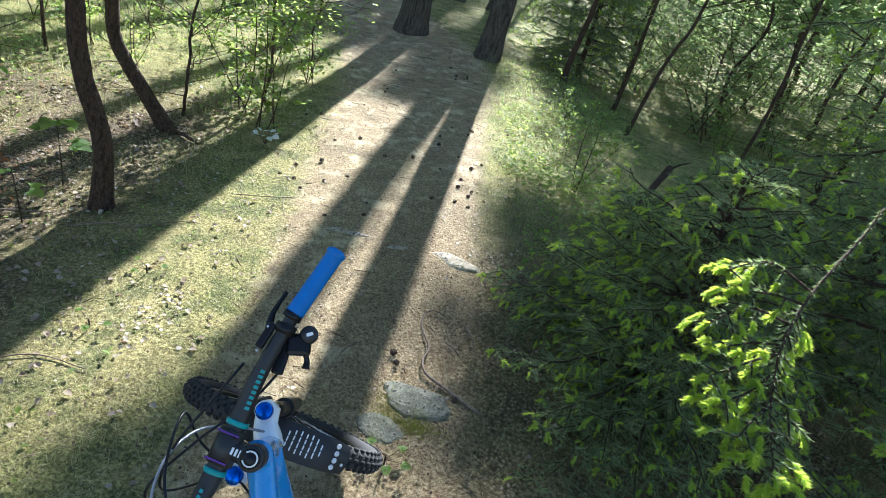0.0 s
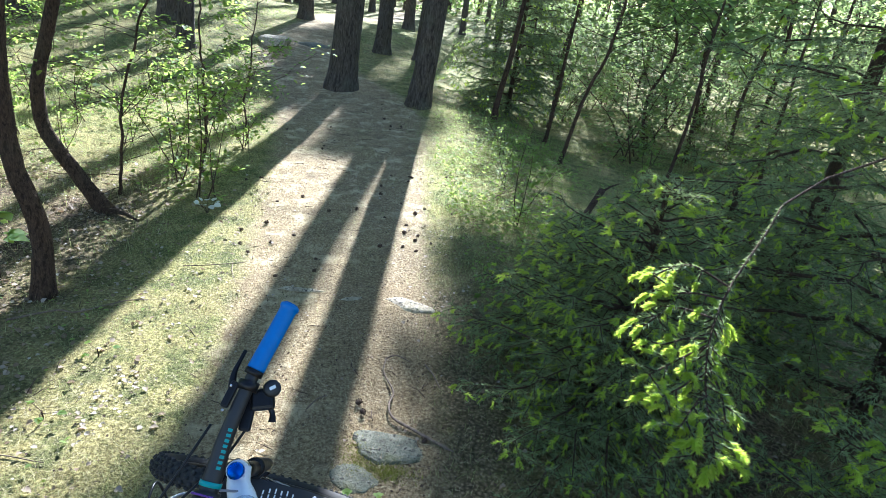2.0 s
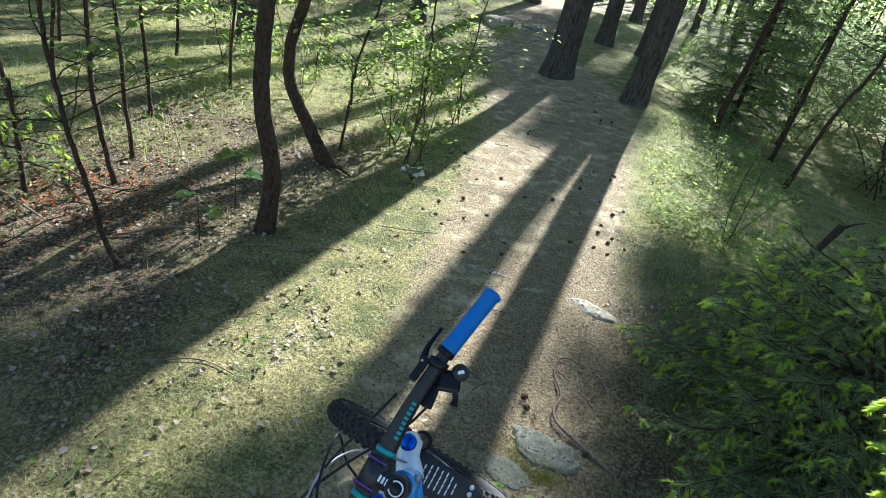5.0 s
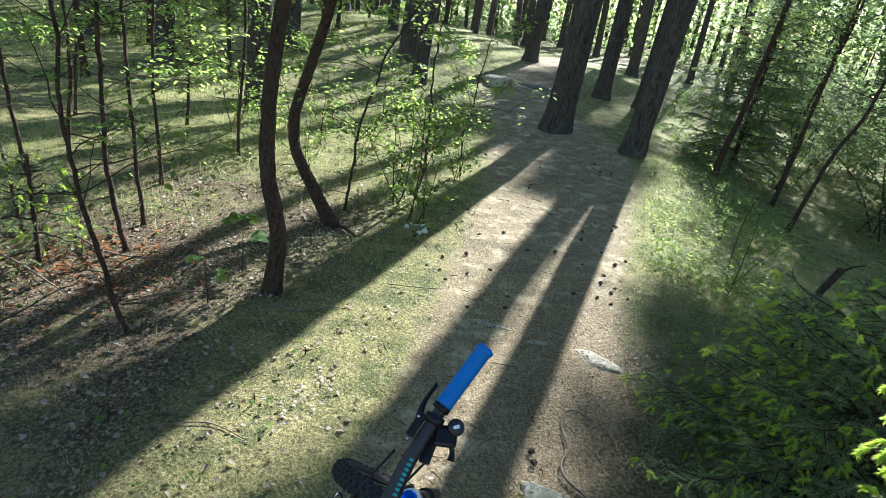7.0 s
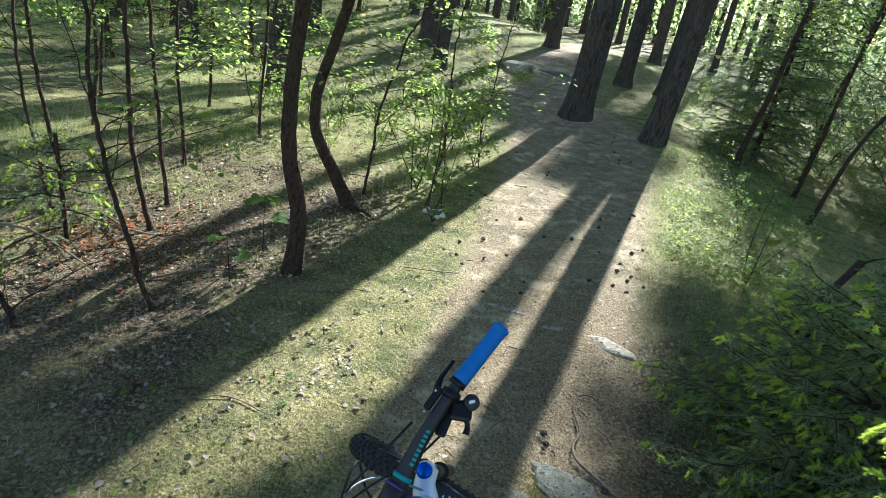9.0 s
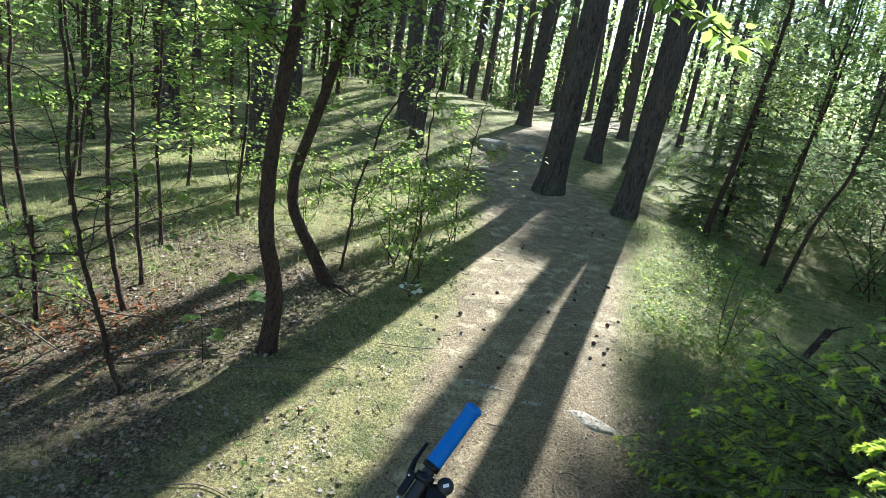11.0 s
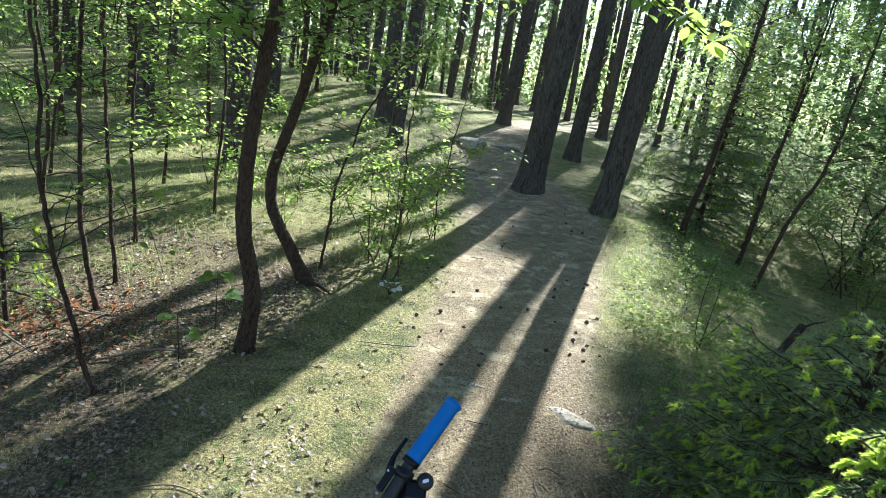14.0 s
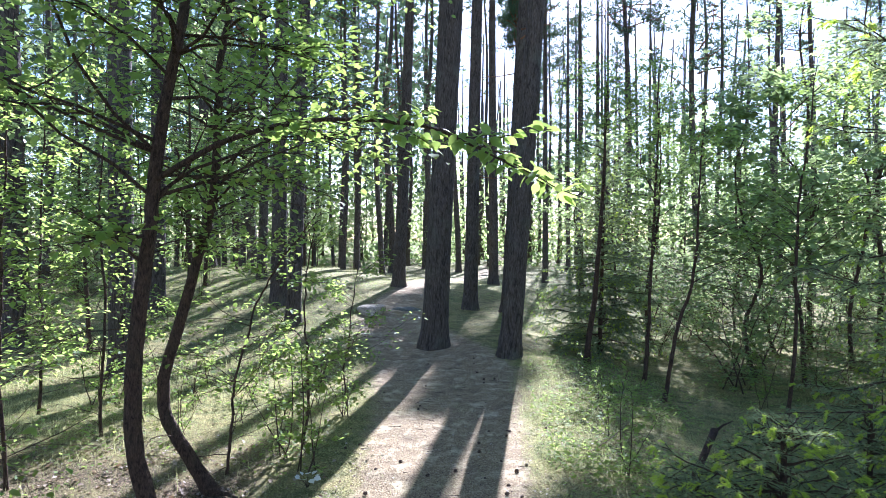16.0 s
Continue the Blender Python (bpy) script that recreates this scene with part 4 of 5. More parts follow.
spots = [(-1.25, 4.75), (-1.0, 4.5), (-1.35, 5.3), (-0.95, 5.9), (-1.3, 6.3), (-1.9, 5.7), (-2.5, 6.2), (-1.6, 7.0), (-2.2, 7.6), (-3.4, 6.0), (1.45, 5.4), (1.7, 6.6), (1.35, 4.4), (-2.8, 5.6), (-2.7, 7.0), (-3.1, 6.6)]
while len(spots) < 80:
    p = (g.uniform(-9, 9), g.uniform(5, 18))
    if abs(p[0] - trail_x(p[1])) > 1.9 and (p[0] < -2 or p[0] > 1.5) and not (-5 < p[0] < -1 and p[1] > 9):
        spots.append(p)
for i, p in enumerate(spots):
    k = g.uniform(0.6, 1.1) * (0.7 if 0 < p[0] < 2 and p[1] < 8 else 1)
    m = pose(p[0], p[1], float(height(*p)) - 0.01, 0, 0, g.uniform(0, 360)) @ Matrix.Diagonal((k, k, k, 1))
    if i < 4:
        SHRUBS[i].matrix_basis = m
    else:
        copy_thing(SHRUBS[i % 4], m)

# leafy young trees that fill the wood
YOUNG = []
for s in range(6):
    tall = 3.6 + 0.9 * s
    gg = np.random.default_rng(400 + s)
    line = [(0, 0, 0)] + [(gg.normal(0, 0.05) * k, gg.normal(0, 0.05) * k, tall * k / 5) for k in range(1, 6)]
    wood, leaf = broadleaf(500 + s, line, 0.022 + 0.006 * s, 32, 1750, 0.12, low=0.12, limb_len=1.35 + 0.15 * s, detail=False, seg=6, twigs=3)
    ob = tagged(new("young_tree"), "slender young broadleaved tree with light green leaves", "tree", "young trees of the wood")
    part("trunk", wood, BARK_YOUNG, ob)
    part("crown", leaf, LEAF_FAR, ob)
    YOUNG.append(ob)
g = np.random.default_rng(78)
spots = [(4.6, 9.0), (4.2, 12.5), (-5.2, 9.0), (-6.4, 7.4), (-5.6, 13.5), (-7.6, 10.4), (5.0, 8.4), (3.4, 15.0), (6.0, 12.5), (7.5, 10.5), (4.8, 17.0), (7.4, 8.2), (8.8, 13.5)]
while len(spots) < 112:
    p = (g.uniform(-26, 24), g.uniform(6, 40))
    ok = (p[0] > 2.2 + 0.1 * p[1] or p[0] < -4.0 - 0.06 * p[1] or p[1] > 24) and abs(p[0] - trail_x(p[1])) > 2.5
    if p[0] > 0.15 * p[1] and g.uniform() < 0.4:
        continue
    if ok and not in_light(p) and all(math.hypot(p[0] - q[0], p[1] - q[1]) > 0.9 for q in spots):
        spots.append(p)
for i, p in enumerate(spots):
    k = g.uniform(0.75, 1.15)
    m = pose(p[0], p[1], float(height(*p)) - 0.03, 0, 0, g.uniform(0, 360)) @ Matrix.Diagonal((k, k, k, 1))
    if i < 6:
        YOUNG[i].matrix_basis = m
    else:
        copy_thing(YOUNG[i % 6], m)


# leafy bushes that fill the wood down to the ground
BUSHES = []
for s in range(4):
    g = np.random.default_rng(430 + s)
    wood, leaf = Geo(), Geo()
    for k in range(6 + s):
        a = g.uniform(0, 6.28)
        st = grow(wood, g, g.normal(0, 0.12, 3) * (1, 1, 0), (0.45 * math.cos(a), 0.45 * math.sin(a), 1), g.uniform(1.1, 2.1), 0.011, 0.003, 0.22, 0.0, 8, 4)
        for j in range(1, 8):
            for _ in range(2):
                tw = grow(wood, g, st[j], (*g.normal(0, 1, 2), 0.25), g.uniform(0.25, 0.6), 0.004, 0.0015, 0.3, -0.03, 4, 3)
                leaves_along(leaf, g, tw, 11, 0.082, 0.06, DIAMOND, DIAMOND_FACES, 0.1)
    ob = tagged(new("bush"), "leafy green bush with thin stems in the wood", "bush", "bushes of the wood")
    part("stem", wood, BARK_YOUNG, ob)
    part("foliage", leaf, LEAF_FAR, ob)
    BUSHES.append(ob)
g = np.random.default_rng(79)
spots = [(4.0, 8.2), (4.9, 9.6), (3.7, 10.6), (5.8, 10.8), (6.6, 9.0), (4.6, 12.0)]
while len(spots) < 84:
    p = (g.uniform(3.4, 17), g.uniform(7.0, 27)) if len(spots) < 64 else (g.uniform(-24, -8), g.uniform(9, 27))
    if (p[0] < 0 or p[0] > 2.2 + 0.16 * p[1]) and all(math.hypot(p[0] - q[0], p[1] - q[1]) > 0.8 for q in spots):
        spots.append(p)
for i, p in enumerate(spots):
    k = g.uniform(0.7, 1.15)
    m = pose(p[0], p[1], float(height(*p)) - 0.03, 0, 0, g.uniform(0, 360)) @ Matrix.Diagonal((k, k, k, 1))
    if i < 4:
        BUSHES[i].matrix_basis = m
    else:
        copy_thing(BUSHES[i % 4], m)


def far_wood():
    g = np.random.default_rng(90)
    geo, wood = Geo(), Geo()
    n = 75000
    a, r = g.uniform(-1.0, 1.0, n), g.uniform(36, 80, n)
    x, y = r * np.sin(a), r * np.cos(a)
    z = np.abs(g.normal(0, 1, n)) * 4.5 + 0.2 + 1.5 * np.sin(a * 37) * np.sin(r * 0.5)
    strew(geo, DIAMOND, DIAMOND_FACES, np.stack([x, y, np.maximum(z, 0.1)], -1), spin(n, 0.7, g), g.uniform(0.18, 0.5, n))
    m = 26000
    a = np.where(g.uniform(0, 1, m) < 0.75, g.uniform(-1.0, 0.02, m), g.uniform(0.1, 1.0, m))
    r = g.uniform(42, 85, m)
    z = np.where(a < 0.03, g.uniform(5, 24, m), g.uniform(3, 13, m))
    clump = np.sin(a * 61 + np.sin(r)) * np.sin(z * 0.9 + a * 23)
    keep = clump > np.where(a > 0.08, 0.3, -0.25)
    a, r, z = a[keep], r[keep], z[keep]
    crowns = strew(Geo(), DIAMOND, DIAMOND_FACES, np.stack([r * np.sin(a), r * np.cos(a), z], -1), spin(len(a), 0.9, g), g.uniform(0.5, 1.1, len(a)))
    ob = tagged(new("far_crowns", crowns.mesh("far_crowns")), "dark crowns of the distant wood", "trees", kind="stuff")
    ob.data.materials.append(PINE_NEEDLE)
    for k in range(170):
        b, q = g.uniform(-1.0, 1.0), g.uniform(45, 85)
        p = np.array([q * math.sin(b), q * math.cos(b), 0])
        tube(wood, [p, p + (g.normal(0, 0.2), 0, 9), p + (g.normal(0, 0.4), 0, 19)], (0.17, 0.13, 0.05), 5)
    ob = tagged(new("far_undergrowth", geo.mesh("far_undergrowth")), "pale green undergrowth of the distant wood", "undergrowth", kind="stuff")
    ob.data.materials.append(LEAF_FAR)
    ob = tagged(new("far_trunks", wood.mesh("far_trunks", True)), "thin dark trunks of the distant wood", "trees", kind="stuff")
    ob.data.materials.append(BARK)


far_wood()


# ---- spruces ----
def bristle(geo, g, a, b, per_metre, length, width, spread=0.9):
    """Needles along straight twig pieces a to b, all round and leaning forward."""
    a, b = np.asarray(a, float), np.asarray(b, float)
    L = np.linalg.norm(b - a, axis=1)
    cnt = np.maximum(1, (L * per_metre).astype(int))
    i = np.repeat(np.arange(len(a)), cnt)
    k = len(i)
    u = g.uniform(0, 1, k)[:, None]
    d = unit(b - a)[i]
    rad = g.normal(0, 1, (k, 3)) * (1, 1, 0.75) + (0, 0, 0.15)
    rad = unit(rad - d * (rad * d).sum(1, keepdims=True))
    way = unit(d + rad * spread * g.uniform(0.7, 1.3, (k, 1)))
    ln = length * g.uniform(0.75, 1.2, k)
    strew(geo, BLADE, BLADE_FACES, a[i] * (1 - u) + b[i] * u, turned(way, g.normal(0, 1, (k, 3))), np.stack([np.full(k, width), ln, ln], -1))


def spruce_branch(wood, need, fresh, g, line, r0, thick, width, new_share, spacing=0.045, most=0.5, begin=0.2, full=1.0, dens=1.0):
    """A flat spray: side twigs along the line, needles on them, pale shoots at the ends."""
    line = np.asarray(line)
    n = len(line)
    tube(wood, line, np.linspace(r0, 0.0018, n), 5, cap=False)
    seglen = np.linalg.norm(np.diff(line, axis=0), axis=1).sum()
    A, B, tips, ways = [], [], [], []
    m = max(4, int(seglen * (1 - begin) / spacing))
    for q in range(m):
        u = begin + (1 - begin) * (q + g.uniform(0, 1)) / m
        i = min(int(u * (n - 1)), n - 2)
        p = line[i] + (line[i + 1] - line[i]) * (u * (n - 1) - i)
        d = unit(line[i + 1] - line[i])
        side = unit(np.cross(d, (0, 0, 1))) * (1 if q % 2 else -1)
        tl = (0.06 + 0.42 * seglen * (1 - u) ** 0.8) * g.uniform(0.6, 1.15)
        tl = min(tl, most)
        w = unit(d * g.uniform(0.4, 1.2) + side + g.normal(0, 0.16, 3) + (0, 0, g.normal(-0.12, 0.25)))
        droop = np.array([0, 0, -0.25])
        pts = [p]
        for s in range(3):
            w = unit(w + droop * 0.3 + g.normal(0, 0.06, 3))
            pts.append(pts[-1] + w * tl / 3)
        tube(wood, pts, np.linspace(0.0028, 0.0012, 4), 3, cap=False)
        A += pts[:-1]
        B += pts[1:]
        tips.append(pts[-1])
        ways.append(w)
        ns = int(tl / 0.055)
        for s in range(ns):
            v = (s + 0.6) / (ns + 0.3) * 3
            j = min(int(v), 2)
            c = pts[j] + (pts[j + 1] - pts[j]) * (v - j)
            sd = unit(np.cross(w, (0, 0, 1))) * (1 if s % 2 else -1)
            e = unit(w * 0.9 + sd + (0, 0, g.normal(-0.2, 0.2)))
            l2 = min(0.16, 0.03 + 0.4 * tl * (1 - v / 3)) * g.uniform(0.7, 1.2)
            A.append(c)
            B.append(c + e * l2)
            tips.append(c + e * l2)
            ways.append(e)
    # the outer part of the line itself
    A += list(line[n // 3:-1])
    B += list(line[n // 3 + 1:])
    tips.append(line[-1])
    ways.append(unit(line[-1] - line[-2]))
    bristle(need, g, A, B, dens * (330 if full == 1 else 480) / thick, 0.016 * thick, 0.0034 * width, 0.85)
    tips, ways = np.array(tips), np.array(ways)
    keep = g.uniform(0, 1, len(tips)) < new_share
    tips, ways = tips[keep], ways[keep]
    if len(tips):
        a, b = [], []
        for t, w in zip(tips, ways):
            for _ in range(g.integers(1, 4 if full == 1 else 3)):
                d = unit(w + g.normal(0, 0.28, 3))
                l = g.uniform(0.026, 0.044) * (1.0 if full == 1 else 0.85)
                p = t
                for s in range(3):
                    q = p + d * l / 3
                    a.append(p)
                    b.append(q)
                    p, d = q, unit(d + (0, 0, -0.38))
        bristle(fresh, g, a, b, (1500 if full == 1 else 4200) / thick, 0.0128 * thick ** 0.5, (0.0029 if full == 1 else 0.0022) * width, 0.85)


def spruce(at, seed, tall, reach, label, low=0.25, per_m=17, thick=1.0, width=1.0, new_share=0.5, extra=(), lean=(0, 0), spacing=0.045, gap=None, dens=1.0):
    g = np.random.default_rng(seed)
    wood, need, fresh = Geo(), Geo(), Geo()
    tree = tagged(new("spruce_tree"), label, "tree", "young spruces")
    z0 = float(height(*at)) - 0.05
    tree.location = (at[0], at[1], z0)
    zs = np.linspace(0, tall, 12)
    tube(wood, np.stack([lean[0] * zs, lean[1] * zs, zs], -1), 0.010 + 0.0085 * tall * (1 - zs / tall), 8, 0.04, seed=seed)
    for k in range(int((tall - low) * per_m)):
        z = low + (tall - low) * (k + g.uniform(0, 1)) / int((tall - low) * per_m)
        a = k * 2.399 + g.normal(0, 0.3)
        if gap and gap[0] < math.degrees(a) % 360 < gap[1] and z < gap[2]:
            short = 0.5
        else:
            short = 1.0
        L = (reach * (1 - z / tall) ** 0.75 * g.uniform(0.7, 1.1) + 0.05) * short
        out = np.array([math.cos(a), math.sin(a), 0])
        s = np.linspace(0, 1, 9)[:, None]
        rise = (0.12 + 0.35 * (z / tall)) * s - (0.42 - 0.35 * z / tall) * s ** 2 + 0.12 * s ** 4
        line = np.array([lean[0] * z, lean[1] * z, z]) + out * L * s + np.array([0, 0, 1]) * L * rise + np.cumsum(g.normal(0, 0.026 * L, (9, 3)), 0)
        spruce_branch(wood, need, fresh, g, line, 0.004 + 0.006 * L, thick, width, new_share, spacing, begin=0.08, dens=dens)
    for ln in extra:
        main = ln is extra[0]
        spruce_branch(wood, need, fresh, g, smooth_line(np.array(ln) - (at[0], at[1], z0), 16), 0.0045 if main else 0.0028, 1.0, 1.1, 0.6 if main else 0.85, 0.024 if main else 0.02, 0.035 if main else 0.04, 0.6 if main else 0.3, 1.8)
    part("trunk", wood, BARK_YOUNG, tree)
    part("needles", need, NEEDLE, tree, "dark green spruce needles")
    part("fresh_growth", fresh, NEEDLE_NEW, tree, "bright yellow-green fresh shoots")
    return tree


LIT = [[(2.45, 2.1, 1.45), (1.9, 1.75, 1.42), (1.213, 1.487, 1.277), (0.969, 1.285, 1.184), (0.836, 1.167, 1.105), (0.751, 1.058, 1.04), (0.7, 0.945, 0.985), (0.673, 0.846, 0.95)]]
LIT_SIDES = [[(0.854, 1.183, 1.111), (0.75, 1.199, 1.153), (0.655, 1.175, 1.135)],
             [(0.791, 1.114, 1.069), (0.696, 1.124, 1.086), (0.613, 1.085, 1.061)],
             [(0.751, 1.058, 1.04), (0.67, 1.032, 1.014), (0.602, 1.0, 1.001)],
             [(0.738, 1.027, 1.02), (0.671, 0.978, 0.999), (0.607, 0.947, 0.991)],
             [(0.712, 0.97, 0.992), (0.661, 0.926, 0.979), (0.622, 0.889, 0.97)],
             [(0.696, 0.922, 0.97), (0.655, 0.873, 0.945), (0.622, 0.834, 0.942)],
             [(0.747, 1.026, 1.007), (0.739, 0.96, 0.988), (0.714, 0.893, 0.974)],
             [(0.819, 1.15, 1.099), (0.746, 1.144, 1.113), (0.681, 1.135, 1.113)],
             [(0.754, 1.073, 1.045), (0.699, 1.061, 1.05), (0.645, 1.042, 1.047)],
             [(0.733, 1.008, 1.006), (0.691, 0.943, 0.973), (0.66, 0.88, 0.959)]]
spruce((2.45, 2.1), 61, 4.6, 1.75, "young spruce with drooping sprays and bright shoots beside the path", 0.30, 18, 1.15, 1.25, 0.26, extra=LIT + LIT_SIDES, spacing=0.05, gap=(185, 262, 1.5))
spruce((1.14, 2.75), 73, 0.72, 0.52, "low dense spruce bush at the edge of the path", 0.04, 100, 1.2, 1.0, 0.24, spacing=0.042, dens=1.6)
# more bright shoots than the bush needs, in place of sun dapples
spruce((1.15, 2.05), 62, 1.12, 0.74, "small dense spruce bush crowding the edge of the path", 0.05, 100, 1.2, 1.0, 0.32, spacing=0.042, dens=1.6)
spruce((3.1, 3.5), 63, 5.6, 1.35, "tall young spruce with dark drooping branches", 0.3, 10, 1.6, 2.0, 0.2, spacing=0.06)
spruce((2.55, 9.9), 64, 3.5, 1.35, "dark young spruce behind the leaning pine", 0.10, 30, 2.3, 3.0, 0.20, lean=(0.03, 0), spacing=0.075)
spruce((2.55, 2.95), 71, 1.1, 0.75, "dark spruce bush at the shaded edge of the path", 0.05, 40, 1.6, 2.2, 0.10, spacing=0.05)
spruce((-2.85, 2.85), 65, 0.7, 0.58, "tiny spruce among dry leaves and saplings", 0.05, 30, 1.2, 1.5, 0.3, spacing=0.06)
spruce((5.4, 7.2), 66, 2.4, 1.2, "young spruce in the shade of the wood", 0.2, 15, 1.8, 1.9, 0.3, spacing=0.09)
# next two bushes: shoot share raised so their colour makes up for missing light
spruce((1.65, 1.05), 67, 1.0, 0.72, "low spruce bush with fresh shoots at the path's edge", 0.06, 48, 1.2, 1.1, 0.42, spacing=0.045, dens=1.5)
spruce((2.35, 1.25), 69, 1.2, 0.85, "low dark spruce bush beneath a taller spruce", 0.08, 36, 1.3, 1.3, 0.32, spacing=0.055, dens=1.4)
spruce((2.0, 2.85), 70, 1.05, 0.85, "low dark spruce bush among other young spruces", 0.08, 38, 1.3, 1.3, 0.18, spacing=0.055, dens=1.4)


# ---- stones, roots, cones and sticks ----
def boulder(name, at, size, turn, seed, label, sink=0.4, flat=0.5, cuts=0):
    """A worn stone, half sunk into the ground."""
    g = np.random.default_rng(seed)
    planes = [(Vector(g.normal(0, 1, 3)).normalized(), g.uniform(0.55, 0.85)) for _ in range(cuts)]
    bm = bmesh.new()
    bmesh.ops.create_icosphere(bm, subdivisions=4, radius=1.0)
    for v in bm.verts:
        n1 = noise.noise(v.co * 1.3 + Vector((seed, 0, 0)))
        n2 = noise.noise(v.co * 3.7 + Vector((0, seed, 0)))
        n3 = noise.noise(v.co * 9.0 + Vector((0, 0, seed)))
        v.co *= 1 + 0.22 * n1 + 0.11 * n2 + 0.05 * n3
        for way, far in planes:
            over = v.co.dot(way) - far
            if over > 0:
                v.co -= way * over * 0.85
        if v.co.z > flat:
            v.co.z = flat + (v.co.z - flat) * 0.25
        v.co = Vector((v.co.x * size[0], v.co.y * size[1], v.co.z * size[2]))
    me = bpy.data.meshes.new(name)
    bm.to_mesh(me)
    bm.free()
    me.shade_smooth()
    me.materials.append(PALE_STONE if "pale" in label else STONE)
    ob = tagged(new(name, me), label, "stone")
    ob.matrix_world = pose(at[0], at[1], float(height(*at)) + size[2] * (0.35 - flat - sink), 0, 0, turn)
    return ob


boulder("stone", (0.225, 1.90), (0.15, 0.105, 0.042), -22, 3, "flat grey lichen-spotted stone sunk into the path", 0.1, 0.5, 3)
boulder("stone", (0.09, 1.745), (0.10, 0.07, 0.035), -38, 5, "half-buried mossy stone beside a flat stone", 0.1)
boulder("stone", (0.38, 3.04), (0.17, 0.085, 0.07), -14, 8, "pale stone ridge poking out of the path", 0.1, 0.75, 14)
boulder("stone", (0.10, 3.08), (0.09, 0.02, 0.016), 8, 9, "low pale stone edge level with the path", 0.2)
boulder("stone", (-0.20, 3.16), (0.11, 0.02, 0.014), -6, 10, "low pale stone edge level with the path", 0.2)
boulder("boulder", (-1.45, 12.5), (0.32, 0.36, 0.27), 20, 12, "large pale rounded boulder on the path", -0.1, 0.5, 4)
boulder("boulder", (-0.75, 13.1), (0.40, 0.25, 0.18), 10, 14, "flat grey boulder beside the path", 0.1, 0.7, 8)


def stick(name, pts, r0, r1, label, mat=None, category="stick", lift=0.006):
    p = smooth_line([(x, y, float(height(x, y)) + lift + z) for x, y, z in pts], 5 * len(pts))
    geo = tube(Geo(), p, np.linspace(r0, r1, len(p)), 6, 0.08, seed=len(pts))
    ob = new(name, geo.mesh(name, True))
    ob.data.materials.append(mat or TWIG)
    return tagged(ob, label, category)


stick("root", [(0.24, 2.50, 0), (0.225, 2.38, 0.004), (0.26, 2.24, 0.006), (0.235, 2.14, 0.01), (0.25, 2.06, 0.01), (0.32, 2.0, 0.006), (0.41, 1.93, 0.0), (0.52, 1.86, -0.02)], 0.003, 0.008, "thin bare root snaking across the path", category="root")
stick("twig", [(0.24, 2.50, 0), (0.29, 2.51, 0.01), (0.36, 2.47, 0.0)], 0.004, 0.002, "thin dry twig on the path")
stick("twig", [(0.42, 2.46, 0), (0.45, 2.36, 0.01), (0.47, 2.28, 0.0)], 0.005, 0.003, "short dry twig on the path")
stick("twig", [(-0.88, 3.36, 0), (-0.72, 3.38, 0.008), (-0.55, 3.45, 0.0)], 0.0035, 0.002, "straight dry twig lying on the sunlit path")
stick("twig", [(-0.62, 3.44, 0), (-0.60, 3.30, 0.006), (-0.55, 3.16, 0.0)], 0.003, 0.0015, "thin dry twig lying on the path")
stick("twig", [(-0.10, 2.12, 0), (-0.06, 2.18, 0.005), (-0.02, 2.21, 0.0)], 0.003, 0.002, "short dry twig in the shade of a trunk")
stick("stick", [(-1.50, 2.74, 0.0), (-1.32, 2.82, 0.008), (-1.22, 2.80, 0.012), (-1.05, 2.93, 0.006), (-0.95, 2.96, 0.0)], 0.005, 0.002, "long dry stick among fallen leaves")
stick("stick", [(-2.1, 2.6, 0.0), (-1.85, 2.75, 0.03), (-1.6, 2.85, 0.0)], 0.008, 0.004, "dry stick among fallen leaves")
stick("stick", [(-3.2, 2.7, 0.10), (-2.8, 2.6, 0.16), (-2.4, 2.55, 0.03)], 0.009, 0.004, "dry curved branch lying on brown leaves")
stick("stick", [(-2.9, 3.2, 0.0), (-2.5, 3.0, 0.05), (-2.2, 3.1, 0.0)], 0.008, 0.004, "dry branch lying among leaves")
stick("stick", [(-1.35, 1.75, 0.0), (-1.15, 1.85, 0.006), (-0.95, 1.82, 0.0)], 0.0035, 0.002, "bent dry stick in short grass")
stick("root", [(-1.53, 4.1, 0.01), (-1.42, 4.05, 0.02), (-1.3, 3.97, 0.005)], 0.025, 0.008, "knobbly root at the foot of a crooked tree", BARK_YOUNG, "root")
stick("stick", [(1.2, 4.9, 0.0), (1.32, 4.75, 0.16), (1.48, 4.7, 0.34)], 0.004, 0.0015, "bare twig standing in grass")


def snag():
    """A dead branch stub that leans out of the spruces."""
    geo = Geo()
    z = float(height(1.3, 3.0))
    p = smooth_line([(0.86, 2.7, z + 0.0), (1.09, 2.97, z + 0.18), (1.36, 3.32, 0.36), (1.62, 3.62, 0.57)], 14)
    tube(geo, p, np.linspace(0.018, 0.022, 14), 9, 0.12, seed=4)
    for a, b in (((1.61, 3.61, 0.56), (1.74, 3.64, 0.62)), ((1.41, 3.38, 0.40), (1.64, 3.25, 0.28)), ((1.22, 3.13, 0.26), (1.28, 2.88, 0.36))):
        tube(geo, [a, (np.array(a) + b) / 2 + (0, 0, 0.01), b], (0.009, 0.006, 0.003), 5)
    ob = new("dead_branch", geo.mesh("dead_branch", True))
    ob.data.materials.append(BARK_YOUNG)
    tagged(ob, "broken reddish dead branch leaning among spruce sprays", "branch")


snag()


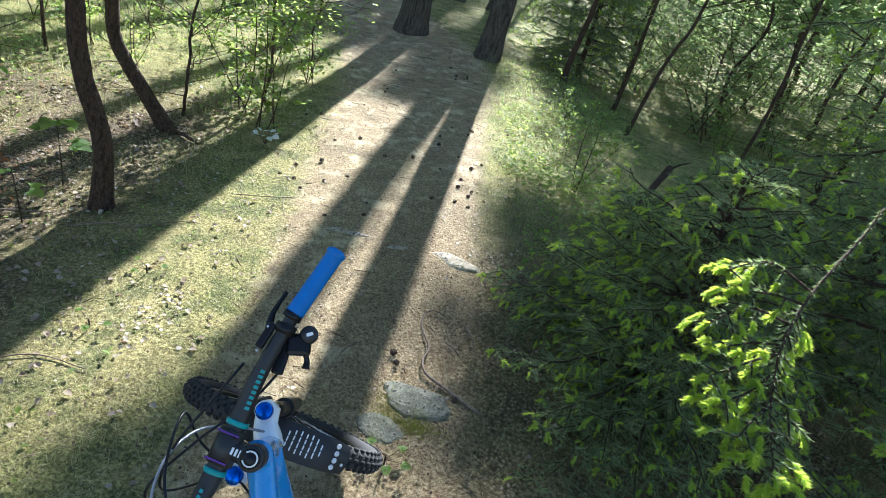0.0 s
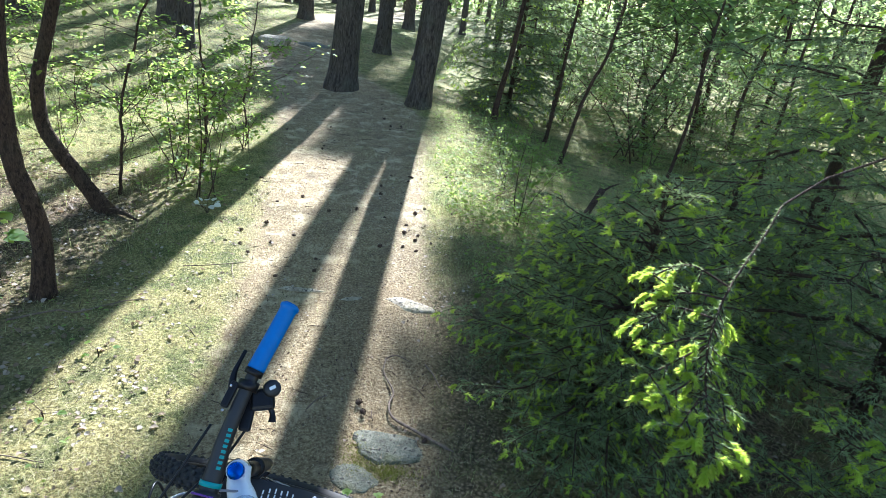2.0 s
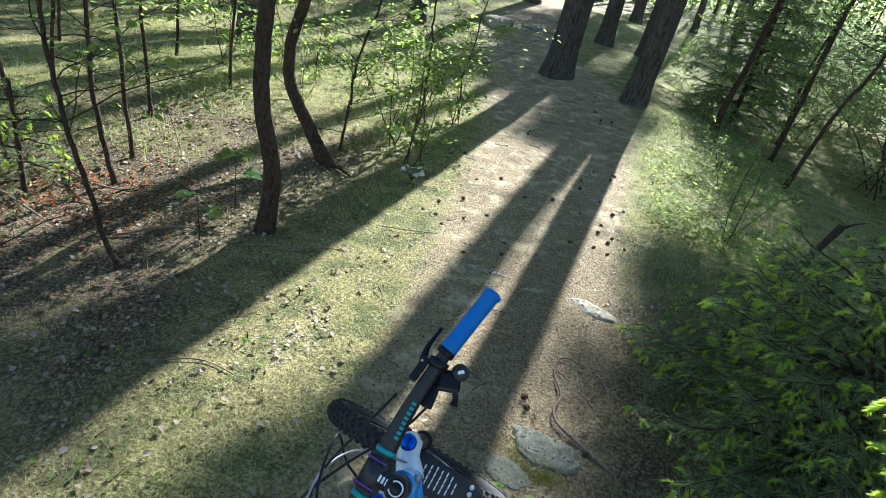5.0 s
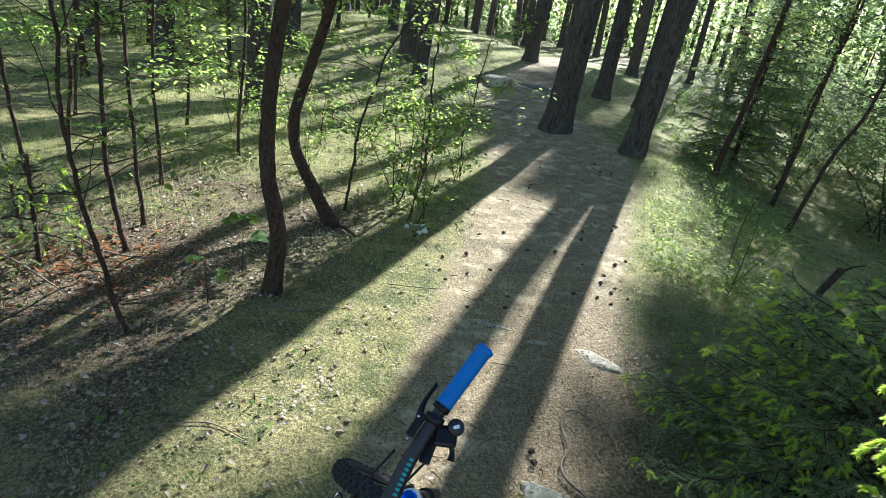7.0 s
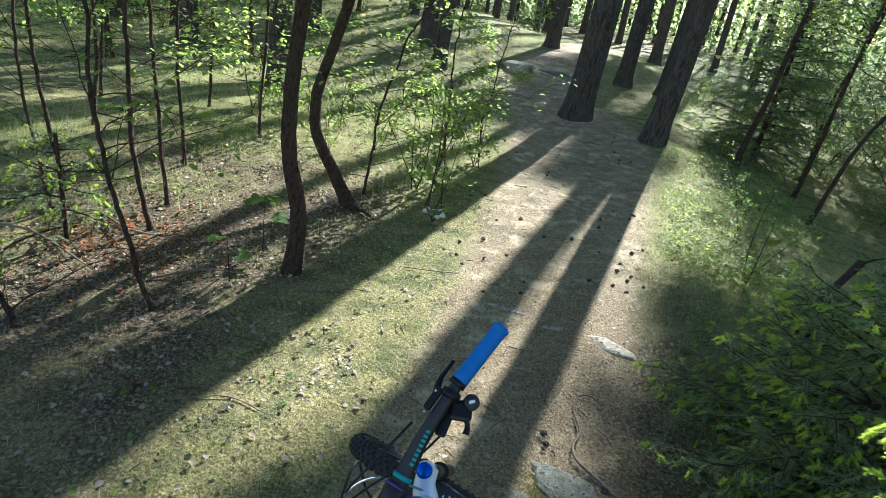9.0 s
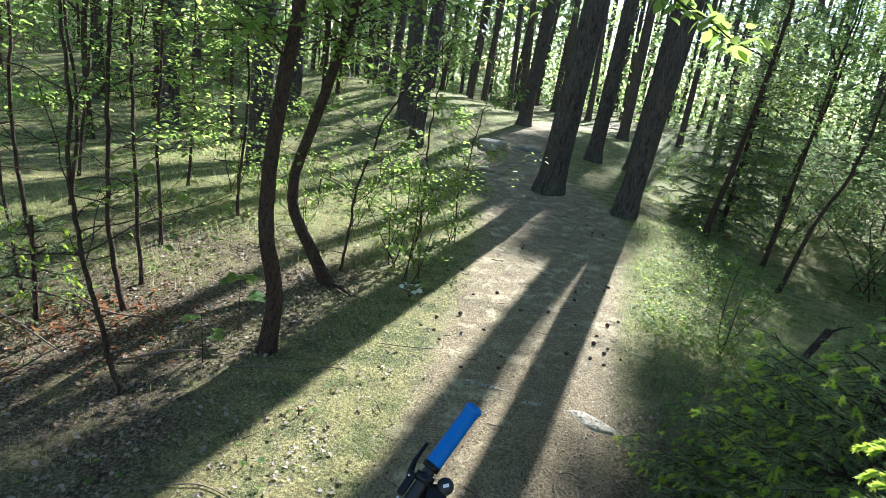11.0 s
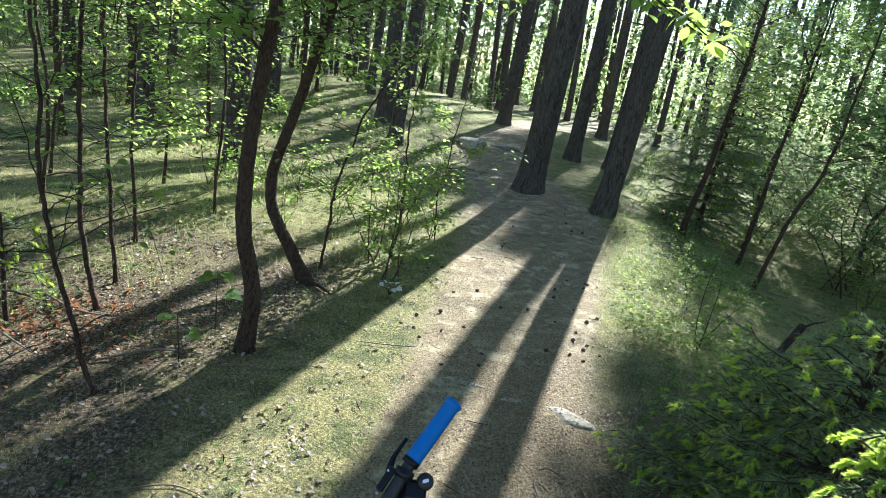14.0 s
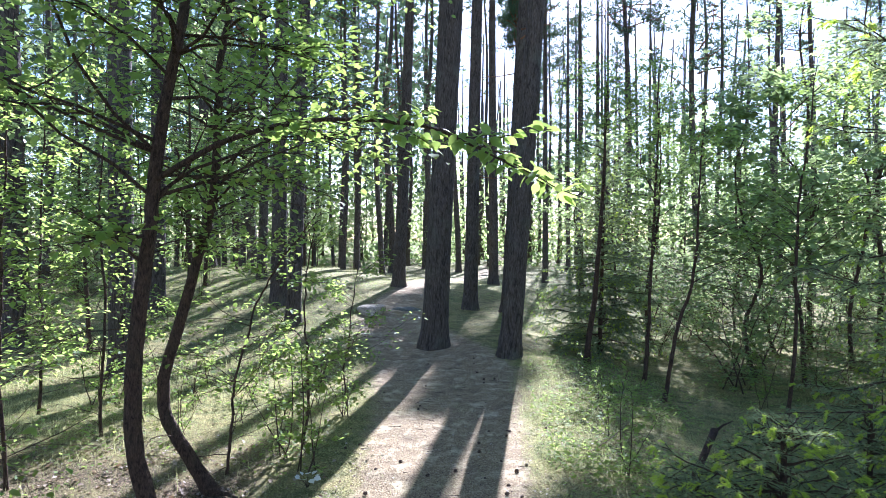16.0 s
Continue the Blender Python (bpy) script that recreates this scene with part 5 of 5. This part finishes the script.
def cone_mesh():
    geo = Geo()
    g = np.random.default_rng(5)
    zs = np.linspace(0, 1, 8)
    tube(geo, np.stack([np.zeros(8), zs * 0.04, np.zeros(8)], -1), 0.012 * np.sin(np.clip(zs * 0.85 + 0.12, 0, 1) * math.pi) + 0.002, 7)
    n = 46
    u = np.linspace(0.04, 0.95, n)
    a = np.arange(n) * 2.4
    r = 0.012 * np.sin((u * 0.85 + 0.12) * math.pi) + 0.002
    where = np.stack([np.cos(a) * r, u * 0.04, np.sin(a) * r], -1)
    out = np.stack([np.cos(a), np.full(n, 0.7), np.sin(a)], -1)
    strew(geo, DIAMOND * (1.2, 1, 1), DIAMOND_FACES, where, turned(out, np.stack([np.zeros(n), -np.ones(n), g.normal(0, 0.1, n)], -1)), np.full(n, 0.011))
    me = geo.mesh("pine_cone")
    me.materials.append(CONE)
    return me


def cones():
    g = np.random.default_rng(15)
    me = cone_mesh()
    spots = [(0.10, 2.16), (0.12, 2.12), (0.30, 4.35), (0.44, 4.05), (0.50, 3.95), (0.52, 4.02), (0.48, 3.75), (0.40, 3.80), (0.47, 4.22), (0.45, 4.7), (0.62, 3.9), (0.30, 4.9), (-0.15, 3.4), (-0.16, 3.55), (-0.45, 3.75), (-0.55, 3.6), (-0.62, 3.7), (-0.66, 3.95), (-0.35, 3.3), (-0.30, 3.9), (-0.72, 3.75), (-0.5, 4.1), (0.1, 4.5), (0.55, 5.3), (0.65, 4.6)]
    while len(spots) < 58:
        y = 0.9 + 8.5 * g.uniform() ** 0.8
        x = float(trail_x(y)) + g.normal(0, 0.55)
        if y > 4 or g.uniform() < 0.12:
            spots.append((x, y))
    for i, (x, y) in enumerate(spots):
        ob = new("pine_cone", me)
        k = g.uniform(0.45, 0.8)
        ob.matrix_world = pose(x, y, float(height(x, y)) + 0.011 * k, g.normal(0, 12), g.uniform(0, 360), g.uniform(0, 360)) @ Matrix.Diagonal((k, k, k, 1))
        tagged(ob, "small dark brown open pine cone on the path", "pine cone", "pine cones on the path")


cones()


def pale_plant():
    """A low plant whose leaves shine white in the sun."""
    g = np.random.default_rng(16)
    ob = tagged(new("seedling"), "small seedling with pale shining leaves beside the path", "seedling")
    ob.location = (-0.92, 4.18, float(height(-0.92, 4.18)))
    st, lf = Geo(), Geo()
    for k in range(9):
        a = k * 0.72 + 0.3
        p = [(0, 0, 0), (0.02 * math.cos(a), 0.02 * math.sin(a), 0.05), (0.05 * math.cos(a), 0.05 * math.sin(a), 0.085)]
        tube(st, p, (0.002, 0.0015, 0.001), 4)
        strew(lf, LEAF_SHAPE * (1.5, 1, 1), LEAF_FACES, [p[-1]], turned(np.array([(math.cos(a), math.sin(a), g.uniform(-0.3, 0.8))]), np.array([(g.normal(0, 0.3), g.normal(0, 0.3), 1.0)])), [0.046 * g.uniform(0.7, 1.15)])
    part("stem", st, BARK_YOUNG, ob)
    part("foliage", lf, PALE_LEAF, ob)


pale_plant()


def big_leaf_seedling(at, n, size, tall, seed):
    g = np.random.default_rng(seed)
    ob = tagged(new("seedling"), "maple seedling with broad dark green leaves", "seedling", "broad-leaved seedlings")
    ob.location = (*at, float(height(*at)))
    st, lf = Geo(), Geo()
    stem = grow(st, g, (0, 0, 0), (0, 0, 1), tall, 0.004, 0.002, 0.1, 0, 6, 5)
    for k in range(n):
        a = k * 2.4 + g.normal(0, 0.2)
        q = stem[3 + k % 3] + np.array([math.cos(a), math.sin(a), 0.2]) * 0.06
        tube(st, [stem[3 + k % 3], q], (0.0015, 0.001), 3)
        for b, s in ((-0.9, 0.62), (0, 1.0), (0.9, 0.62)):
            strew(lf, LEAF_SHAPE * (1.35, 1, 1), LEAF_FACES, [q], turned(np.array([(math.cos(a + b), math.sin(a + b), -0.15)]), np.array([(g.normal(0, 0.2), g.normal(0, 0.2), 1.0)])), [size * s])
    part("stem", st, BARK_YOUNG, ob)
    part("foliage", lf, LEAF, ob)


def moss_patch(at, size, n, seed):
    g = np.random.default_rng(seed)
    geo = Geo()
    x, y = at[0] + g.normal(0, size[0], n), at[1] + g.normal(0, size[1], n)
    d = np.stack([g.normal(0, 0.6, n), g.normal(0, 0.6, n), np.ones(n)], -1)
    strew(geo, BLADE, BLADE_FACES, np.stack([x, y, height(x, y)], -1), turned(d, g.normal(0, 1, (n, 3))), np.stack([np.full(n, 0.003), g.uniform(0.008, 0.026, n), np.ones(n)], -1))
    ob = new("moss", geo.mesh("moss"))
    ob.data.materials.append(MOSS)
    tagged(ob, "yellow-green moss tuft between two flat stones", "moss", kind="stuff")


moss_patch((0.10, 1.85), (0.035, 0.05), 1600, 51)
moss_patch((0.20, 1.77), (0.05, 0.025), 900, 52)
big_leaf_seedling((-1.72, 3.15), 6, 0.10, 0.36, 1)
big_leaf_seedling((-1.68, 2.72), 4, 0.07, 0.28, 2)
big_leaf_seedling((-1.05, 2.05), 3, 0.03, 0.05, 3)
big_leaf_seedling((-1.0, 2.45), 3, 0.03, 0.05, 4)
big_leaf_seedling((0.12, 1.58), 4, 0.035, 0.06, 5)
big_leaf_seedling((-1.5, 1.75), 3, 0.03, 0.05, 6)


# ---- bicycle: seen from above, leaning, front wheel turned ----
BIKE = Matrix(((-0.9706, -0.2360, -0.0481, -0.2174), (0.1947, -0.6511, -0.7336, 0.9138), (0.1418, -0.7214, 0.6779, 0.7521), (0, 0, 0, 1)))
bike = tagged(new("bicycle"), "blue mountain bike leaning over with its front wheel turned", "bicycle")
bike.matrix_world = BIKE


def rod(pts, radii, seg=12, n=0, flat=1.0):
    p = smooth_line(pts, n) if n else np.asarray(pts, float)
    r = np.interp(np.linspace(0, 1, len(p)), np.linspace(0, 1, len(radii)), radii) if np.ndim(radii) else radii
    return tube(Geo(), p, r, seg, flat=flat)


def block(size, m, bevel=0.002):
    """A bevelled box as a mesh, placed by m."""
    bm = bmesh.new()
    bmesh.ops.create_cube(bm, size=1.0, matrix=Matrix.Diagonal((*size, 1)))
    if bevel:
        bmesh.ops.bevel(bm, geom=bm.edges[:], offset=bevel, segments=2, affect="EDGES", profile=0.5)
    bm.transform(m)
    me = bpy.data.meshes.new("block")
    bm.to_mesh(me)
    bm.free()
    return me


# bar, from the left end to the right end
bar = part("handlebar", rod([(-0.035, 0.385, 0.02), (-0.012, 0.25, 0.02), (0.0, 0.13, 0.012), (0, 0.05, 0), (0, -0.05, 0), (0.0, -0.13, 0.012), (-0.012, -0.25, 0.02), (-0.035, -0.385, 0.02)],
           [0.0115, 0.0120, 0.0145, 0.0180, 0.0180, 0.0145, 0.0120, 0.0115], 16, 40), BLACK, bike, "black carbon riser bar with teal print", True)
for s in (1, -1):
    part("print_ring", rod([(0, s * 0.038, 0), (0, s * 0.047, 0.0)], 0.0202, 20), TEAL, bar)
for k in range(8):
    y = -0.072 - k * 0.0095
    r, z = np.interp(-y, (0.05, 0.13, 0.25), (0.018, 0.0145, 0.012)), np.interp(-y, (0.05, 0.13, 0.25), (0, 0.012, 0.02))
    part("print_bar", block((0.008, 0.0055, 0.0012), pose(-0.42 * r, y, z + 0.91 * r + 0.0004, 0, -25, 0), 0), TEAL, bar)
for k in range(5):
    part("print_bar", block((0.006, 0.006, 0.0012), pose(0.002, 0.075 + k * 0.01, 0.0225, 0, 0, 0), 0), TEAL, bar)

for s in (1, -1):
    ends = [(-0.0115, s * 0.252, 0.02), (-0.035, s * 0.387, 0.02)]
    a, b = np.array(ends[0]), np.array(ends[1])
    u = np.array([0, 0.02, 0.10, 0.5, 0.90, 0.93, 0.94, 0.985, 1.0])
    gr = part("grip", rod([a + (b - a) * q for q in u], [0.0165, 0.0172, 0.0168, 0.0165, 0.0165, 0.0172, 0.0190, 0.0190, 0.0165], 24), GRIP_BLUE, bike, "smooth bright blue rubber grip", True)
    gr.data.materials[0] = GRIP_BLUE
    part("lock_ring", rod([a + (b - a) * -0.085, a + (b - a) * -0.002], 0.0178, 18), BLACK_METAL, gr)
    part("end_cap", rod([b, b + (b - a) * 0.02], [0.016, 0.013], 18), GRIP_BLUE, gr)
    # brake lever
    br = part("brake_lever", rod([(0.016, s * 0.200, 0.014), (0.023, s * 0.222, 0.012), (0.026, s * 0.242, 0.009), (0.024, s * 0.262, 0.006), (0.021, s * 0.284, 0.004)], [0.008, 0.007, 0.005, 0.0038, 0.004], 8, 20, 0.7), BLACK_METAL, bike, "black brake lever", True)
    part("lever_clamp", rod([(-0.008, s * 0.212, 0.018), (-0.0085, s * 0.230, 0.018)], 0.0195, 16), BLACK_METAL, br)
    part("reservoir", block((0.015, 0.050, 0.015), pose(0.017, s * 0.198, 0.022, 0, 0, s * 8), 0.004), BLACK_METAL, br)
    for q in (0.15, 0.195):
        part("bolt", rod([(0.019, s * (q + 0.018), 0.029), (0.019, s * (q + 0.018), 0.0315)], 0.0025, 8), CHROME, br)
sh = part("gear_shifter", block((0.045, 0.040, 0.026), pose(-0.038, -0.205, -0.004, 0, 0, 20), 0.007), BLACK_METAL, bike, "black gear shifter with a white mark")
part("shifter_cover", rod([(-0.050, -0.228, 0.006), (-0.052, -0.229, 0.016)], [0.017, 0.015], 18), BLACK, sh)
part("mark", block((0.012, 0.006, 0.001), pose(-0.052, -0.229, 0.0168, 0, 0, 40), 0), WHITE_PRINT, sh)
part("thumb_lever", rod([(-0.05, -0.20, -0.014), (-0.062, -0.185, -0.018), (-0.066, -0.17, -0.018)], [0.006, 0.005, 0.008], 8, 10, 0.5), BLACK_METAL, sh)
part("bracket", block((0.022, 0.06, 0.012), pose(-0.02, -0.172, -0.010, 0, 0, 6), 0.004), BLACK_METAL, sh)

# stem
stem = part("stem", rod([(0.004, 0, 0), (-0.03, 0, 0.0), (-0.052, 0, 0.0)], [0.021, 0.019, 0.019], 16), BLACK, bike, "short black stem with purple bolts", True)
part("faceplate", rod([(0, -0.030, 0), (0, 0.030, 0)], 0.0235, 22), BLACK, stem)
for s in (1, -1):
    part("bolt_strip", block((0.040, 0.004, 0.003), pose(0.003, s * 0.024, 0.0225, 0, 0, 0), 0.001), PURPLE, stem)
cap = part("steerer_clamp", rod([(-0.05, 0, -0.022), (-0.05, 0, 0.018), (-0.05, 0, 0.022)], [0.023, 0.023, 0.020], 22), BLACK, stem)
part("top_cap", rod([(-0.05, 0, 0.0225), (-0.05, 0, 0.026)], 0.017, 20), BLACK_METAL, cap)
ring = [(-0.05 + 0.0125 * math.cos(t), 0.0125 * math.sin(t), 0.0268) for t in np.linspace(0.5, 5.6, 18)]
part("ring_mark", rod(ring, 0.0016, 5), WHITE_PRINT, cap)
for k in range(3):
    part("print_bar", block((0.004, 0.012, 0.001), pose(-0.016 - 0.007 * k, 0.0, 0.0212, 0, 0, 0), 0), WHITE_PRINT, stem)

# tubes
R1 = np.array([-0.53, 0.85, 0.0])
part("head_tube", rod([(-0.05, 0, -0.145), (-0.05, 0, -0.12), (-0.05, 0, -0.05), (-0.05, 0, -0.028)], [0.029, 0.026, 0.026, 0.028], 20), FRAME_BLUE, bike, "glossy blue head tube", True)
top0 = np.array([-0.05, 0, -0.062])
part("top_tube", rod([top0, top0 + R1 * 0.06, top0 + R1 * 0.25, top0 + R1 * 0.52 + (0, 0, -0.02)], [0.027, 0.026, 0.022, 0.018], 18, 16), FRAME_BLUE, bike, "glossy blue top tube with pale line drawing", True)
for k in range(9):
    q = top0 + R1 * (0.075 + 0.016 * k)
    part("line_mark", block((0.011, 0.0016, 0.001), pose(q[0] + 0.004 * math.sin(k * 2.1), q[1], q[2] + 0.0252 - 0.0003 * k, 0, 0, 122 + 50 * math.sin(k * 1.7)), 0), WHITE_PRINT if k % 3 else TEAL, bike)
down0 = np.array([-0.05, 0, -0.125])
DOWN = unit(R1 * 0.8 + np.array([0, 0, -0.6]))
part("down_tube", rod([down0, down0 + DOWN * 0.3, down0 + DOWN * 0.58], [0.028, 0.031, 0.027], 18, 12), FRAME_BLUE, bike, smooth=True)
part("seat_tube", rod([top0 + R1 * 0.50 + (0, 0, 0.02), down0 + DOWN * 0.58], 0.018, 16), FRAME_BLUE, bike, smooth=True)

# fork
crown = part("fork_crown", rod([(-0.012, -0.075, -0.172), (-0.02, -0.04, -0.168), (-0.045, 0, -0.158), (-0.02, 0.04, -0.168), (-0.012, 0.075, -0.172)], [0.022, 0.024, 0.031, 0.024, 0.022], 16, 24), WHITE_PAINT, bike, "white and blue painted fork crown", True)
for s in (1, -1):
    part("stanchion", rod([(-0.01, s * 0.065, -0.18), (-0.008, s * 0.065, -0.40)], 0.0175, 16), BLACK_METAL, bike, smooth=True)
    part("crown_collar", rod([(-0.01, s * 0.065, -0.19), (-0.01, s * 0.065, -0.150)], [0.0225, 0.021], 20), WHITE_PAINT, crown, smooth=True)
    part("top_dial", rod([(-0.01, s * 0.065, -0.150), (-0.01, s * 0.065, -0.138), (-0.01, s * 0.065, -0.134)], [0.0175, 0.0175, 0.014], 14), CAP_BLUE, crown)
    low = part("fork_leg", rod([(-0.008, s * 0.066, -0.38), (0.0, s * 0.067, -0.52), (0.016, s * 0.066, -0.765)], [0.024, 0.022, 0.017], 16, 8), BLACK_METAL, bike, smooth=True)
    part("leg_stripe", block((0.012, 0.001, 0.16), pose(0.014, s * 0.0665, -0.50, 0, 0, 0), 0), WHITE_PRINT, low)
part("fork_arch", rod([(0.035, -0.065, -0.42), (0.055, -0.045, -0.385), (0.062, 0, -0.372), (0.055, 0.045, -0.385), (0.035, 0.065, -0.42)], [0.014, 0.012, 0.012, 0.012, 0.014], 10, 20), BLACK_METAL, bike, smooth=True)

# mudguard over the rear part of the tyre
AX = np.array([0.018, 0, -0.755])


def guard():
    geo = Geo()
    t = np.radians(np.linspace(84, 128, 14))
    w = np.linspace(-1, 1, 7)
    half = np.interp(np.linspace(0, 1, 14), [0, 0.15, 0.8, 1], [0.036, 0.044, 0.042, 0.034])
    rows = []
    for r in (0.348, 0.3455):
        T, Wd = np.meshgrid(t, w, indexing="ij")
        rr = r - 0.010 * Wd ** 2
        rows.append(np.stack([AX[0] + rr * np.cos(T), Wd * half[:, None], AX[2] + rr * np.sin(T)], -1))
    n, m = 14, 7
    i, j = np.meshgrid(np.arange(n - 1), np.arange(m - 1), indexing="ij")
    f = np.stack([i * m + j, i * m + j + 1, (i + 1) * m + j + 1, (i + 1) * m + j], -1).reshape(-1, 4)
    geo.add(rows[0].reshape(-1, 3), f)
    geo.add(rows[1].reshape(-1, 3), f[:, ::-1])
    return geo


gd = part("mudguard", guard(), BLACK, bike, "thin black plastic mudguard with white print", True)


def on_guard(deg, y):
    t = math.radians(deg)
    r = 0.3495 - 0.010 * (y / 0.045) ** 2
    return pose(AX[0] + r * math.cos(t), y, AX[2] + r * math.sin(t), 0, 90 - deg, 0)


for k, wid in enumerate((0.040, 0.052, 0.058, 0.054, 0.058, 0.050, 0.030)):
    n = max(2, int(wid / 0.013))
    for q in range(n):
        part("print_bar", block((0.0035, wid / n - 0.003, 0.0008), on_guard(100 + k * 2.4, (q + 0.5) * wid / n - wid / 2 - 0.004), 0), WHITE_PRINT, gd)
for k in range(4):
    part("print_dot", rod([tuple((on_guard(121.5, -0.027 + 0.017 * k) @ Vector((0, 0, 0)))), tuple((on_guard(121.5, -0.027 + 0.017 * k) @ Vector((0, 0, 0.001))))], 0.0065, 14), WHITE_PRINT, gd)
part("print_dot", rod([tuple(on_guard(125.5, 0.012) @ Vector((0, 0, 0))), tuple(on_guard(125.5, 0.012) @ Vector((0, 0, 0.001)))], 0.004, 12), WHITE_PRINT, gd)

# front wheel
wheel = new("front_wheel")
wheel.parent = bike
RW = 0.272


def ring_of(r, tube_r, seg=72, sub=14, flat=1.0):
    t = np.linspace(0, 2 * math.pi, seg, endpoint=False)
    a = np.linspace(0, 2 * math.pi, sub, endpoint=False)
    T, A = np.meshgrid(t, a, indexing="ij")
    rr = r + tube_r * np.cos(A)
    v = np.stack([AX[0] + rr * np.cos(T), tube_r * flat * np.sin(A), AX[2] + rr * np.sin(T)], -1).reshape(-1, 3)
    i, j = np.meshgrid(np.arange(seg), np.arange(sub), indexing="ij")
    f = np.stack([i * sub + j, i * sub + (j + 1) % sub, ((i + 1) % seg) * sub + (j + 1) % sub, ((i + 1) % seg) * sub + j], -1).reshape(-1, 4)
    return Geo().add(v, f)


tyre = part("tyre", ring_of(RW, 0.028), RUBBER, wheel, "dusty black knobbly tyre", True)
knobs = Geo()
cube_v = np.array([(x, y, z) for x in (-1, 1) for y in (-1, 1) for z in (-1, 1)], float)
cube_f = np.array([(0, 1, 3, 2), (4, 6, 7, 5), (0, 4, 5, 1), (2, 3, 7, 6), (0, 2, 6, 4), (1, 5, 7, 3)])
for row, (a, n) in enumerate(((-1.05, 64), (-0.5, 64), (0.0, 64), (0.5, 64), (1.05, 64))):
    t = (np.arange(n) + (row % 2) * 0.5) * 2 * math.pi / n
    er = np.stack([np.cos(t), np.zeros(n), np.sin(t)], -1)
    out = er * math.cos(a) + np.array([0, math.sin(a), 0])
    tang = np.stack([-np.sin(t), np.zeros(n), np.cos(t)], -1)
    where = AX + er * (RW + 0.030 * math.cos(a)) + np.array([0, 0.030 * math.sin(a), 0])
    strew(knobs, cube_v, cube_f, where, np.stack([tang, np.cross(out, tang), out], -1), np.tile((0.0055, 0.0045, 0.004), (n, 1)))
tagged(part("tread", knobs, RUBBER, tyre), kind="stuff")
part("rim", ring_of(RW - 0.032, 0.011, 72, 10, 1.2), BLACK_METAL, wheel, "black rim", True)
part("hub", rod([AX + (0, -0.045, 0), AX + (0, -0.03, 0), AX + (0, 0.03, 0), AX + (0, 0.045, 0)], [0.024, 0.014, 0.014, 0.028], 16), BLACK_METAL, wheel, smooth=True)
part("brake_disc", rod([AX + (0, 0.036, 0), AX + (0, 0.038, 0)], 0.085, 40), CHROME, wheel)
for k in range(28):
    a, b = k * 2 * math.pi / 28, k * 2 * math.pi / 28 + (0.35 if k % 2 else -0.35)
    s = 0.03 if k % 4 < 2 else -0.03
    part("spoke", rod([AX + (0.02 * math.cos(b), s, 0.02 * math.sin(b)), AX + ((RW - 0.04) * math.cos(a), 0, (RW - 0.04) * math.sin(a))], 0.001, 4), CHROME, wheel)
part("axle", rod([AX + (0, -0.075, 0), AX + (0, 0.075, 0)], 0.008, 10), BLACK_METAL, bike)

# cables
for nm, pts, mat_ in (("brake_hose", [(0.032, -0.14, 0.018), (0.055, -0.06, 0.012), (0.085, 0.04, -0.01), (0.09, 0.12, -0.08), (0.055, 0.11, -0.18), (0.025, 0.075, -0.30), (0.0, 0.07, -0.5), (0.0, 0.05, -0.70)], BLACK_METAL),
                      ("gear_cable", [(-0.03, -0.16, -0.01), (0.0, -0.08, -0.02), (0.06, 0.02, -0.03), (0.10, 0.12, -0.03), (0.06, 0.16, -0.09), (-0.03, 0.10, -0.13), (-0.10, 0.12, -0.16), (-0.2, 0.3, -0.25)], BLACK_METAL),
                      ("rear_hose", [(0.03, 0.14, 0.02), (0.075, 0.06, 0.02), (0.10, -0.02, -0.03), (0.07, 0.03, -0.12), (-0.02, 0.07, -0.15), (-0.12, 0.14, -0.17), (-0.22, 0.32, -0.27)], BLACK_METAL),
                      ("pale_cable", [(0.03, 0.16, 0.01), (0.07, 0.12, 0.02), (0.085, 0.05, 0.0), (0.07, 0.0, -0.07), (0.02, -0.02, -0.13), (-0.03, -0.03, -0.14)], GREY_CABLE)):
    part(nm, rod(pts, 0.0026, 7, 40), mat_, bike, "thin cable looping in front of the bar", True)
